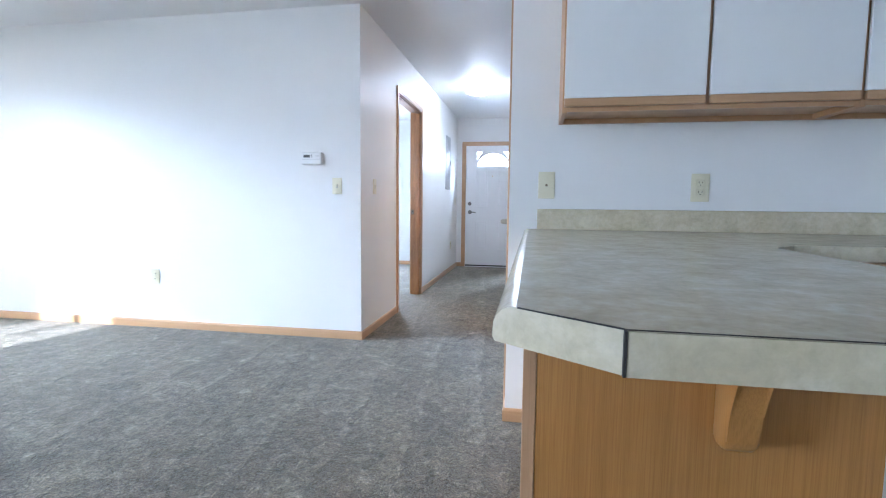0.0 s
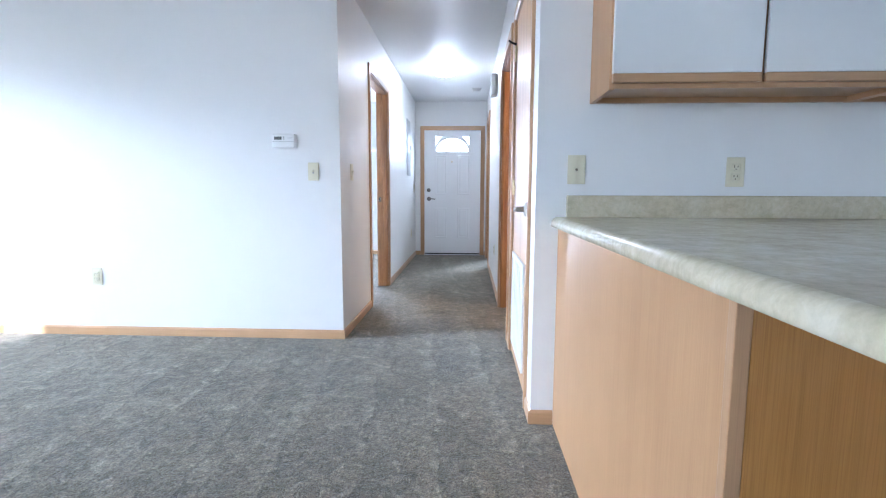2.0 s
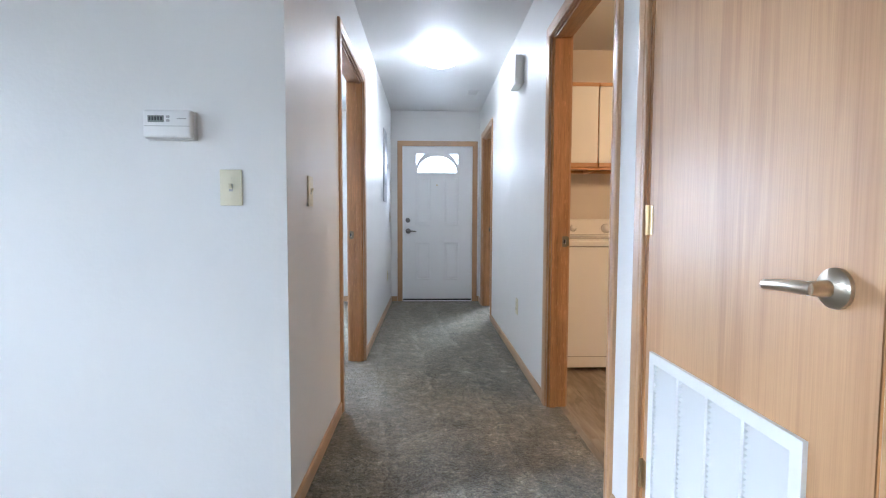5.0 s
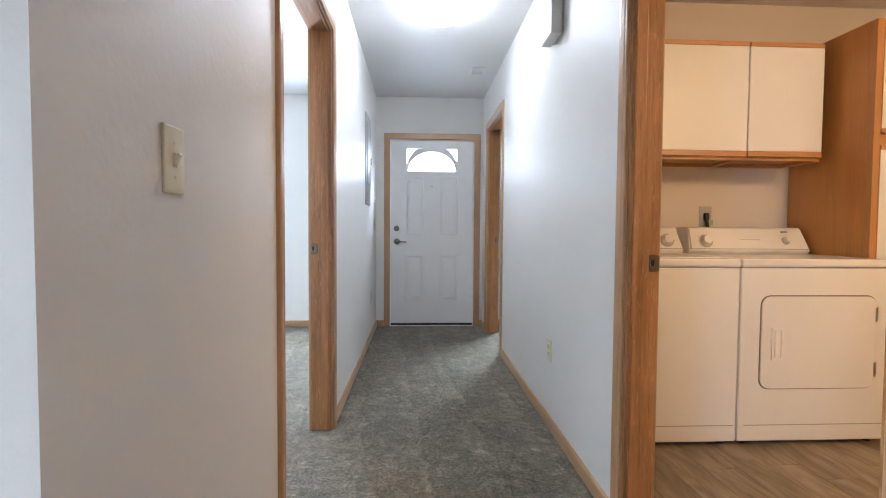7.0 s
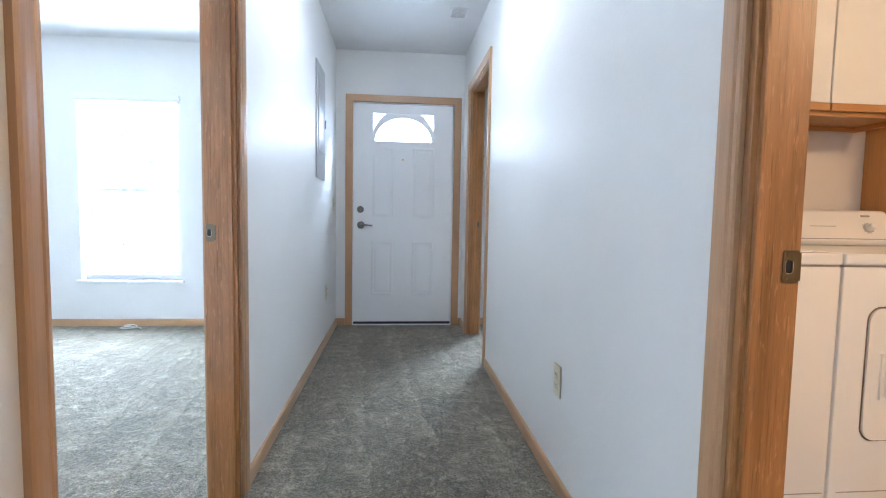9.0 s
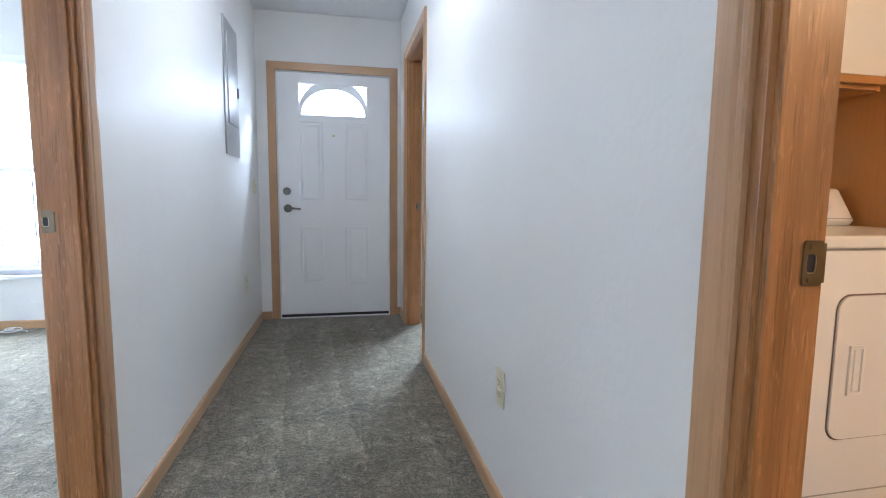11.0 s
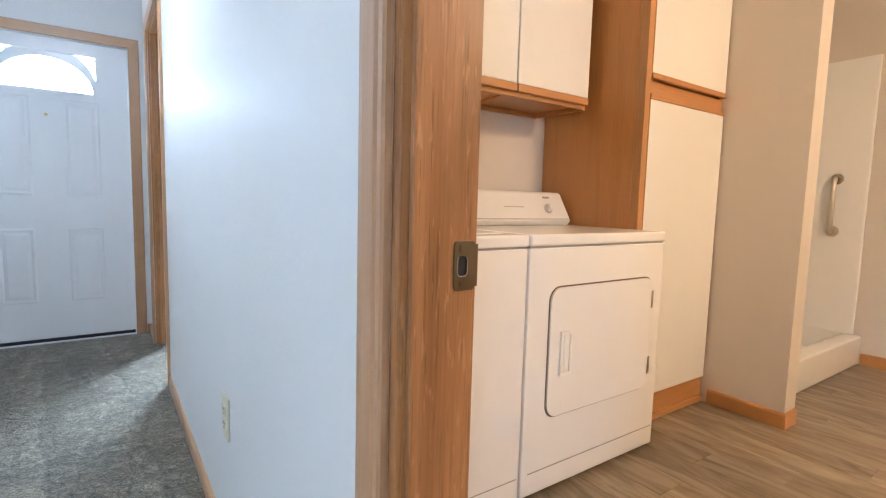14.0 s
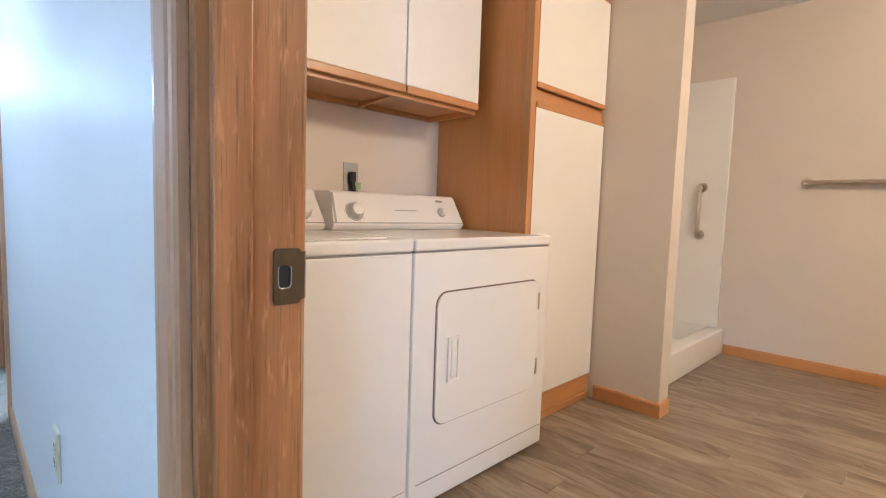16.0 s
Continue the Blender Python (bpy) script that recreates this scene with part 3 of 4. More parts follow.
# ---------------------------------------------------------------- entry door
entry = tagged(new("door_1"), "closed white six-panel steel entry door with a fanlight", "door", kind="structure")
dx0, dx1, dz0, dz1 = -0.720, 0.156, 0.030, 1.97
yf = YF + 0.012
fx0, fx1, fz0, fz1 = -0.553, -0.020, 1.647, 1.885
part("door_leaf", cells((dx0, fx0, fx1, dx1), (yf, yf + 0.044), (dz0, fz0, fz1, dz1), lambda x, y, z: not (fx0 < x < fx1 and fz0 < z < fz1)), DOORWHITE, entry)
for px0, px1 in ((-0.562, -0.370), (-0.200, -0.008)):
    for pz0, pz1 in ((0.973, 1.595), (0.272, 0.760)):
        b = bmesh.new()
        rings = []
        for inset, d in ((0.0, 0.0), (0.009, 0.0038), (0.015, 0.0040), (0.026, 0.0010), (0.046, 0.0045)):
            rings.append([b.verts.new((x, yf - d, z)) for x, z in ((px0 + inset, pz0 + inset), (px1 - inset, pz0 + inset), (px1 - inset, pz1 - inset), (px0 + inset, pz1 - inset))])
        for lo, hi in zip(rings, rings[1:]):
            for i in range(4):
                b.faces.new((lo[i], lo[(i + 1) % 4], hi[(i + 1) % 4], hi[i]))
        b.faces.new(rings[-1])
        part("raised_panel", b, DOORWHITE, entry)
# fanlight: glass, arch band and spokes
part("fanlight_glass", box(fx0, fx1, yf + 0.020, yf + 0.024, fz0, fz1), GLASS, entry).visible_shadow = False
cx, ea, eb = (fx0 + fx1) / 2, 0.250, 0.204
b = bmesh.new()
loops = []
for i in range(33):
    a = math.pi * i / 32
    inner = (cx + ea * math.cos(a), fz0 + 0.004 + eb * math.sin(a))
    outer = (min(max(cx + (ea + 0.030) * math.cos(a), fx0), fx1), min(fz0 + 0.004 + (eb + 0.075) * math.sin(a), fz1))
    loops.append([b.verts.new((inner[0], y, inner[1])) for y in (yf + 0.004, yf + 0.036)] + [b.verts.new((outer[0], y, outer[1])) for y in (yf + 0.036, yf + 0.004)])
for p, q in zip(loops, loops[1:]):
    for k in range(4):
        b.faces.new((p[k], p[(k + 1) % 4], q[(k + 1) % 4], q[k]))
part("fanlight_arch", b, DOORWHITE, entry)
for deg in (42, 90, 138):
    a = radians(deg)
    p0, p1 = Vector((cx + 0.093 * math.cos(a), yf + 0.022, fz0 + 0.086 * math.sin(a))), Vector((cx + ea * math.cos(a), yf + 0.022, fz0 + eb * math.sin(a)))
    part("fanlight_spoke", tube(p0, p1, 0.0035, segs=6), DOORWHITE, entry)
part("fanlight_spoke", sweep([(cx + 0.093 * math.cos(math.pi * i / 12), yf + 0.022, fz0 + 0.086 * math.sin(math.pi * i / 12)) for i in range(13)], 0.0035, 6), DOORWHITE, entry)
frame_bm = cells((fx0 - 0.020, fx0, fx1, fx1 + 0.020), (yf - 0.008, yf + 0.002), (fz0 - 0.020, fz0, fz1, fz1 + 0.020), lambda x, y, z: not (fx0 < x < fx1 and fz0 < z < fz1))
part("fanlight_frame", frame_bm, DOORWHITE, entry)
part("peephole", lathe([(0.010, 0.0), (0.010, -0.004), (0.006, -0.006), (0.0055, -0.003)], (-0.289, yf, 1.489), "y", 16), BRASS, entry, "small brass peephole", True)
part("door_sweep", box(dx0, dx1, yf - 0.008, yf + 0.030, 0.009, 0.0295), DARK, entry, "black rubber door sweep")
part("threshold", box(ENTRY[0] + 0.02, ENTRY[1] - 0.02, YF - 0.012, YF + 0.15, -0.01, 0.008, 0.003), VINYL, entry, "pale metal threshold")
for x0, x1, z0, z1 in ((ENTRY[0], dx0 - 0.003, 0.0, 2.0), (dx1 + 0.003, ENTRY[1], 0.0, 2.0), (dx0 - 0.003, dx1 + 0.003, dz1 + 0.003, 2.0)):
    part("door_frame", box(x0, x1, YF + 0.002, YF + 0.14, z0, z1), VINYL, entry)
lever = part("lever_handle", lathe([(0.033, 0.0), (0.033, -0.006), (0.027, -0.013), (0.013, -0.016), (0.011, -0.045)], (-0.655, yf, 0.902), "y", 24), PEWTER, entry, "dark pewter lever handle", True)
part("lever", sweep([(-0.655, yf - 0.043, 0.902), (-0.630, yf - 0.047, 0.904), (-0.595, yf - 0.047, 0.902), (-0.552, yf - 0.043, 0.898)], [0.010, 0.010, 0.008, 0.007], 12), PEWTER, lever, "", True)
dead = part("deadbolt", lathe([(0.030, 0.0), (0.030, -0.007), (0.024, -0.014), (0.016, -0.015)], (-0.660, yf, 1.040), "y", 24), PEWTER, entry, "dark pewter deadbolt", True)
part("thumb_turn", box(-0.664, -0.656, yf - 0.030, yf - 0.013, 1.022, 1.058, 0.003), PEWTER, dead)

# ---------------------------------------------------------------- windows


def sash_window(name, x0, x1, z0, z1, label):
    w = tagged(new(name), label, "window", kind="structure")
    y = YF + 0.09
    f = 0.035
    part("window_frame", cells((x0, x0 + f, x1 - f, x1), (y - 0.02, y + 0.07), (z0, z0 + f, z1 - f, z1), lambda a, yy, z: not (x0 + f < a < x1 - f and z0 + f < z < z1 - f)), VINYL, w)
    mid = (z0 + z1) / 2
    for lo, hi, dy in ((z0 + f, mid + 0.018, 0.0), (mid - 0.018, z1 - f, 0.032)):
        s = 0.032
        part("sash", cells((x0 + f, x0 + f + s, x1 - f - s, x1 - f), (y + dy, y + dy + 0.028), (lo, lo + s, hi - s, hi),
                           lambda a, yy, z: not (x0 + f + s < a < x1 - f - s and lo + s < z < hi - s)), VINYL, w)
        pane = part("pane", box(x0 + f + s, x1 - f - s, y + dy + 0.012, y + dy + 0.016, lo + s, hi - s), GLASS, w)
        pane.visible_shadow = False
        for i in (1, 2):
            mx = x0 + f + s + (x1 - x0 - 2 * f - 2 * s) * i / 3
            part("muntin", box(mx - 0.006, mx + 0.006, y + dy + 0.005, y + dy + 0.010, lo + s, hi - s), VINYL, w)
            mz = lo + s + (hi - lo - 2 * s) * i / 3
            part("muntin", box(x0 + f + s, x1 - f - s, y + dy + 0.0045, y + dy + 0.0095, mz - 0.006, mz + 0.006), VINYL, w)
    part("window_sill", box(x0 - 0.03, x1 + 0.03, YF - 0.028, y - 0.02, z0 - 0.024, z0, 0.005), VINYL, w)
    part("sash_lock", box((x0 + x1) / 2 - 0.03, (x0 + x1) / 2 + 0.03, y - 0.012, y + 0.0, mid + 0.018, mid + 0.03, 0.003), VINYL, w)
    return w


sash_window("window_1", *BEDWIN, "white vinyl double-hung bedroom window with grilles")
sash_window("window_2", *SIDEWIN, "white vinyl double-hung window with grilles")

blind = thing("window_blind", "white blind headrail raised above the bedroom window", "blind")
part("headrail", box(BEDWIN[0] - 0.02, BEDWIN[1] + 0.02, YF - 0.045, YF - 0.002, BEDWIN[3] - 0.02, BEDWIN[3] + 0.022, 0.004), VINYL, blind, "", True)
part("stacked_slats", box(BEDWIN[0] - 0.01, BEDWIN[1] + 0.01, YF - 0.040, YF - 0.006, BEDWIN[3] - 0.045, BEDWIN[3] - 0.021, 0.003), VINYL, blind, "", True)

patio = tagged(new("window_3"), "white vinyl sliding patio door with two glass panels", "patio door", kind="structure")
py0, py1, pz1 = PATIO[0], PATIO[1], PATIO[3]
px = -4.93
part("window_frame", cells((px, px + 0.08), (py0, py0 + 0.04, py1 - 0.04, py1), (-0.02, 0.03, pz1 - 0.04, pz1), lambda x, y, z: not (py0 + 0.04 < y < py1 - 0.04 and 0.03 < z < pz1 - 0.04)), VINYL, patio)
liv = tagged(new("window_4"), "white vinyl fixed living room window", "window", kind="structure")
part("window_frame", cells((px, px + 0.07), (LIVWIN[0], LIVWIN[0] + 0.05, LIVWIN[1] - 0.05, LIVWIN[1]), (LIVWIN[2], LIVWIN[2] + 0.05, LIVWIN[3] - 0.05, LIVWIN[3]),
                           lambda x, y, z: not (LIVWIN[0] + 0.05 < y < LIVWIN[1] - 0.05 and LIVWIN[2] + 0.05 < z < LIVWIN[3] - 0.05)), VINYL, liv)
part("pane", box(px + 0.03, px + 0.034, LIVWIN[0] + 0.05, LIVWIN[1] - 0.05, LIVWIN[2] + 0.05, LIVWIN[3] - 0.05), GLASS, liv).visible_shadow = False
pm = (py0 + py1) / 2
for lo, hi, d in ((py0 + 0.04, pm + 0.03, 0.012), (pm - 0.03, py1 - 0.04, 0.044)):
    s = 0.055
    part("sash", cells((px + d, px + d + 0.028), (lo, lo + s, hi - s, hi), (0.03, 0.03 + s, pz1 - 0.04 - s, pz1 - 0.04), lambda x, y, z: not (lo + s < y < hi - s and 0.03 + s < z < pz1 - 0.04 - s)), VINYL, patio)
    part("pane", box(px + d + 0.012, px + d + 0.016, lo + s, hi - s, 0.03 + s, pz1 - 0.04 - s), GLASS, patio).visible_shadow = False

# ---------------------------------------------------------------- hallway


def wall_plate(name, label, category, n, centre, kind):
    """A cover plate on a wall: a toggle switch, a duplex outlet or a jack. n is the wall's outward way (in x or y)."""
    w, h, mat = 0.072, 0.118, IVORY
    th = tagged(new(name), label, category)
    th.matrix_world = Matrix.Translation(centre) @ Vector((*n, 0)).to_track_quat("-Y", "Z").to_matrix().to_4x4()

    def put(nm, bm, m, parent=None, lab=""):
        return part(nm, bm, m, parent or th, lab, True)

    put("cover_plate", box(-w / 2, w / 2, -0.006, 0.0, -h / 2, h / 2, 0.0028, 3), mat)
    if kind == "switch":
        put("toggle_slot", box(-0.006, 0.006, -0.0068, -0.005, -0.0125, 0.0125), PRINT)
        put("toggle", prism([(-0.005, -0.006), (-0.005, 0.007), (-0.015, 0.013), (-0.017, 0.009), (-0.010, -0.004)], -0.0045, 0.0045, "x"), mat)
        screws = (-0.030, 0.030)
    elif kind == "outlet":
        for dz in (-0.0195, 0.0195):
            r = put("receptacle", box(-0.0165, 0.0165, -0.0085, -0.005, dz - 0.0145, dz + 0.0145, 0.004), mat)
            for sx, hh in ((-0.0065, 0.0045), (0.0065, 0.0035)):
                put("slot", box(sx - 0.0011, sx + 0.0011, -0.0092, -0.008, dz + 0.003 - hh, dz + 0.003 + hh), DARK, r)
            put("slot", tube((0, -0.0092, dz - 0.0085), (0, -0.008, dz - 0.0085), 0.0024, segs=8), DARK, r)
        screws = (0.0,)
    else:
        put("connector", lathe([(0.0055, -0.005), (0.0055, -0.008), (0.004, -0.009), (0.004, -0.015), (0.002, -0.015)], (0, 0, 0), "y", 12), BRONZE)
        screws = (-0.041, 0.041)
    for dz in screws:
        put("screw", tube((0, -0.0072, dz), (0, -0.005, dz), 0.0030, 0.0034, 10), mat)
    return th


wall_plate("light_switch", "ivory toggle light switch beside the hallway corner", "light switch", (0, -1), (-1.054, YL, 1.142), "switch")
wall_plate("light_switch", "ivory toggle light switch in the hallway", "light switch", (1, 0), (XL, 3.277, 1.150), "switch")
wall_plate("outlet", "ivory duplex outlet low on the hallway wall", "outlet", (-1, 0), (XR, 4.892, 0.405), "outlet")
wall_plate("outlet", "ivory duplex outlet low on the living room wall", "outlet", (0, -1), (-2.605, YL, 0.416), "outlet")
wall_plate("outlet", "ivory duplex outlet above the kitchen counter", "outlet", (0, -1), (1.056, YK, 1.094), "outlet")
wall_plate("light_switch", "ivory toggle light switch beside the entry door", "light switch", (1, 0), (XL, 7.378, 1.075), "switch")
wall_plate("outlet", "ivory duplex outlet low on the hallway wall near the entry", "outlet", (1, 0), (XL, 6.962, 0.400), "outlet")
wall_plate("cable_jack", "ivory cable jack plate above the counter end", "wall jack", (0, -1), (0.420, YK, 1.103), "jack")

th = thing("thermostat", "white rectangular thermostat with a small grey display", "thermostat")
part("base", box(-1.320, -1.166, YL - 0.012, YL, 1.320, 1.412, 0.004), WHITEPL, th, "", True)
part("cover", box(-1.324, -1.170, YL - 0.036, YL - 0.011, 1.324, 1.414, 0.010, 3), WHITEPL, th, "", True)
part("display", box(-1.306, -1.256, YL - 0.0375, YL - 0.035, 1.374, 1.395), LCD, th, "grey liquid crystal display")
for i in range(5):
    part("digit", box(-1.302 + i * 0.009, -1.297 + i * 0.009, YL - 0.0385, YL - 0.037, 1.379, 1.391), DARK, th)
for bz in (1.379, 1.391):
    part("button", box(-1.248, -1.238, YL - 0.039, YL - 0.035, bz - 0.004, bz + 0.004, 0.0015), PRINT, th)
part("print_bar", box(-1.215, -1.185, YL - 0.0372, YL - 0.0355, 1.384, 1.387), PRINT, th)
part("flap_line", box(-1.318, -1.176, YL - 0.0370, YL - 0.0355, 1.361, 1.363), PRINT, th)
th.location = (0.007, 0.0, -0.0275)

th = thing("breaker_panel", "grey metal electrical breaker panel set in the wall", "breaker panel")
part("panel_frame", box(XL, XL + 0.010, 6.485, 6.850, 1.238, 2.004, 0.003), GREYMETAL, th, "", True)
dr = part("panel_door", box(XL + 0.008, XL + 0.018, 6.535, 6.800, 1.42, 1.93, 0.003), GREYMETAL, th, "", True)
part("latch", box(XL + 0.016, XL + 0.024, 6.775, 6.795, 1.60, 1.66, 0.003), DARK, dr, "black latch")

th = thing("door_chime", "white rectangular door chime high on the wall", "door chime")
part("chime_body", box(XR - 0.012, XR, 4.745, 4.92, 1.99, 2.17, 0.003), WHITEPL, th)
part("chime_cover", box(XR - 0.062, XR - 0.010, 4.735, 4.93, 1.98, 2.18, 0.002, 1), WHITEPL, th)

th = thing("ceiling_vent", "small white ceiling exhaust grille", "vent")
part("frame", cells((0.016, 0.030, 0.128, 0.142), (6.60, 6.615, 6.755, 6.77), (CEIL_Z - 0.008, CEIL_Z), lambda x, y, z: not (0.030 < x < 0.128 and 6.615 < y < 6.755)), WHITEPL, th)
for i in range(7):
    part("slat", box(0.030, 0.128, 6.622 + i * 0.0185, 6.630 + i * 0.0185, CEIL_Z - 0.007, CEIL_Z - 0.003), WHITEPL, th)
part("backing", box(0.030, 0.128, 6.615, 6.755, CEIL_Z - 0.002, CEIL_Z), SHADOWGAP, th)

th = thing("ceiling_light", "flush round glass ceiling light, switched on", "ceiling light")
part("pan", lathe([(0.120, 0.0), (0.120, -0.012), (0.110, -0.014)], (-0.305, 5.485, CEIL_Z), "z", 32), WHITEPL, th, "", True)
part("dome", lathe([(0.160, -0.010), (0.166, -0.025), (0.150, -0.052), (0.125, -0.072), (0.085, -0.088), (0.03, -0.096), (0.004, -0.097)], (-0.305, 5.485, CEIL_Z), "z", 32), DOME, th, "glowing frosted glass dome", True)
part("finial", lathe([(0.004, -0.096), (0.010, -0.099), (0.009, -0.110), (0.003, -0.115)], (-0.305, 5.485, CEIL_Z), "z", 14), BRASS, th, "small brass finial", True)

# closet door
cd = tagged(new("door_2"), "closed flush oak closet door with a white return grille", "door", kind="structure")
c0, c1 = CLOSET[0] + 0.021, CLOSET[1] - 0.021
gy0, gy1, gz0, gz1 = 2.133, 2.725, 0.095, 0.652
part("door_leaf", cells((XR + 0.002, XR + 0.038), (c0, gy0 + 0.03, gy1 - 0.03, c1), (0.012, gz0 + 0.03, gz1 - 0.03, HEAD - 0.022),
                        lambda x, y, z: not (gy0 + 0.03 < y < gy1 - 0.03 and gz0 + 0.03 < z < gz1 - 0.03)), DOOR_OAK, cd)
g = part("return_grille", cells((XR - 0.008, XR + 0.002), (gy0, gy0 + 0.03, gy1 - 0.03, gy1), (gz0, gz0 + 0.03, gz1 - 0.03, gz1),
                                lambda x, y, z: not (gy0 + 0.03 < y < gy1 - 0.03 and gz0 + 0.03 < z < gz1 - 0.03)), WHITEPL, cd, "white metal return air grille")
for i in range(1, 4):
    y = gy0 + 0.03 + (gy1 - gy0 - 0.06) * i / 4
    part("grille_bar", box(XR - 0.007, XR + 0.012, y - 0.005, y + 0.005, gz0 + 0.03, gz1 - 0.03), WHITEPL, g)
slat_me = None
for i in range(38):
    z = gz0 + 0.036 + i * (gz1 - gz0 - 0.068) / 38
    if slat_me is None:
        s_ob = part("louvre", prism([(-0.006, 0.0), (-0.0045, 0.0), (0.010, 0.0105), (0.0085, 0.0105)], gy0 + 0.03, gy1 - 0.03, "y"), WHITEPL, g)
        slat_me = s_ob.data
    else:
        s_ob = new("louvre", slat_me)
        s_ob.parent = g
    s_ob.location = (XR, 0, z)
part("filter", box(XR + 0.026, XR + 0.030, gy0 + 0.028, gy1 - 0.028, gz0 + 0.028, gz1 - 0.028), PRINT, cd)
ly, lz = 2.088, 0.928
lv = part("lever_handle", lathe([(0.034, 0.001), (0.034, -0.006), (0.029, -0.012), (0.014, -0.016), (0.012, -0.048)], (XR, ly, lz), "x", 28), NICKEL, cd, "satin nickel lever handle", True)
part("lever", sweep([(XR - 0.045, ly - 0.008, lz), (XR - 0.048, ly + 0.02, lz), (XR - 0.048, ly + 0.06, lz - 0.002), (XR - 0.046, ly + 0.105, lz - 0.006)], [0.011, 0.0115, 0.0105, 0.009], 14), NICKEL, lv, "", True)
for hz in (0.26, 1.04, 1.83):
    h = part("hinge", tube((XR - 0.004, c1 + 0.002, hz - 0.045), (XR - 0.004, c1 + 0.002, hz + 0.045), 0.0062, segs=12), BRASS, cd, "brass butt hinge", True)
    part("hinge_leaf", box(XR - 0.001, XR + 0.002, c1 - 0.022, c1 + 0.0, hz - 0.043, hz + 0.043), BRASS, h)
part("hinge_stop", sweep([(XR - 0.004, c1 + 0.002, 1.885), (XR - 0.03, c1 - 0.01, 1.89), (XR - 0.05, c1 - 0.05, 1.89)], 0.006, 10), DARK, cd, "dark hinge pin door stop", True)

# ---------------------------------------------------------------- kitchen
CT = 0.908


FRONT, CLIP = -0.036, 0.4395  # the front edge, and where the clipped corner meets it


def counter_poly():
    return [(0.3475, YK - 0.001), (0.3475, 0.0319), (CLIP, FRONT), (0.985, FRONT), (0.985, 0.94), (1.08, 1.05), (2.62, 1.05), (2.62, YK - 0.001)]


ct = thing("countertop", "mottled grey-beige laminate countertop with a clipped corner", "countertop")
b = prism(counter_poly(), CT - 0.040, CT)
cut = (FRONT - 0.0319) / (CLIP - 0.3475)
prof = [(0.3475, CT), (0.339, CT - 0.0015), (0.332, CT - 0.006), (0.3265, CT - 0.0125), (0.3235, CT - 0.020), (0.323, CT - 0.028), (0.323, CT - 0.036), (0.326, CT - 0.040), (0.3475, CT - 0.040)]
far = [b.verts.new((x, YK - 0.001, z)) for x, z in prof]
near = [b.verts.new((x, 0.0319 + (x - 0.3475) * cut, z)) for x, z in prof]
for k in range(len(prof) - 1):
    b.faces.new((far[k], far[k + 1], near[k + 1], near[k]))
b.faces.new(far)
b.faces.new(near)
part("top", b, COUNTER, ct, "", True)
part("edge_band", box(CLIP + 0.002, 0.984, FRONT - 0.0045, FRONT - 0.0008, CT - 0.040, CT - 0.0012), COUNTER, ct, "straight laminate edge band")
part("seam", tube((0.349, 0.0309, CT - 0.0003), (CLIP, FRONT, CT - 0.0003), 0.0009, segs=6), SHADOWGAP, ct, "dark glue line along the clipped corner")
part("seam", tube((CLIP, FRONT - 0.0008, CT - 0.0003), (0.984, FRONT - 0.0008, CT - 0.0003), 0.0006, segs=6), SHADOWGAP, ct)
part("seam", box(CLIP - 0.0011, CLIP + 0.0013, FRONT - 0.0052, FRONT - 0.0002, CT - 0.040, CT - 0.0008), SHADOWGAP, ct, "dark edge seam")
b = box(0.3865, 2.62, YK - 0.020, YK - 0.001, CT + 0.0005, CT + 0.090)
tops = [e for e in b.edges if all(v.co.z > CT + 0.08 for v in e.verts)]
bmesh.ops.bevel(b, geom=tops, offset=0.007, segments=3, affect="EDGES", profile=0.5)
part("backsplash", b, COUNTER, ct, "", True)
part("backsplash_cap", box(0.3830, 0.3863, YK - 0.0205, YK - 0.001, CT + 0.0005, CT + 0.0905, 0.001, 1), COUNTER, ct)

pen = thing("peninsula_cabinet", "oak veneer kitchen peninsula base under the countertop", "cabinet")
part("body", box(0.3705, 0.93, 0.430, YK - 0.002, 0.002, CT - 0.041), VENEER, pen)
part("end_panel", box(0.353, 0.370, 0.432, YK - 0.002, 0.002, CT - 0.041), VENEER, pen, "pale oak veneer side panel")
part("back_panel", box(0.3765, 0.93, 0.412, 0.4295, 0.002, CT - 0.041), OAK_SHADED, pen, "golden oak veneer back panel, coloured darker for its shaded side")
part("corner_trim", box(0.352, 0.3760, 0.4105, 0.4315, 0.002, CT - 0.041, 0.002), OAK_Z, pen, "solid oak corner trim")
run = thing("base_cabinet", "oak veneer base cabinet along the kitchen wall", "cabinet")
part("body", box(0.933, 2.60, 1.085, YK - 0.002, 0.10, CT - 0.041), VENEER, run)
part("toe_kick", box(0.933, 2.60, 1.15, YK - 0.002, 0.001, 0.10), OAK_X, run)
for i in range(3):
    d = part("door", box(1.095 + i * 0.5, 1.585 + i * 0.5, 1.066, 1.084, 0.13, 0.84, 0.003), LAMINATE, run)
    part("pull_strip", box(1.095 + i * 0.5, 1.585 + i * 0.5, 1.062, 1.084, 0.841, 0.865, 0.003), OAK_X, d)

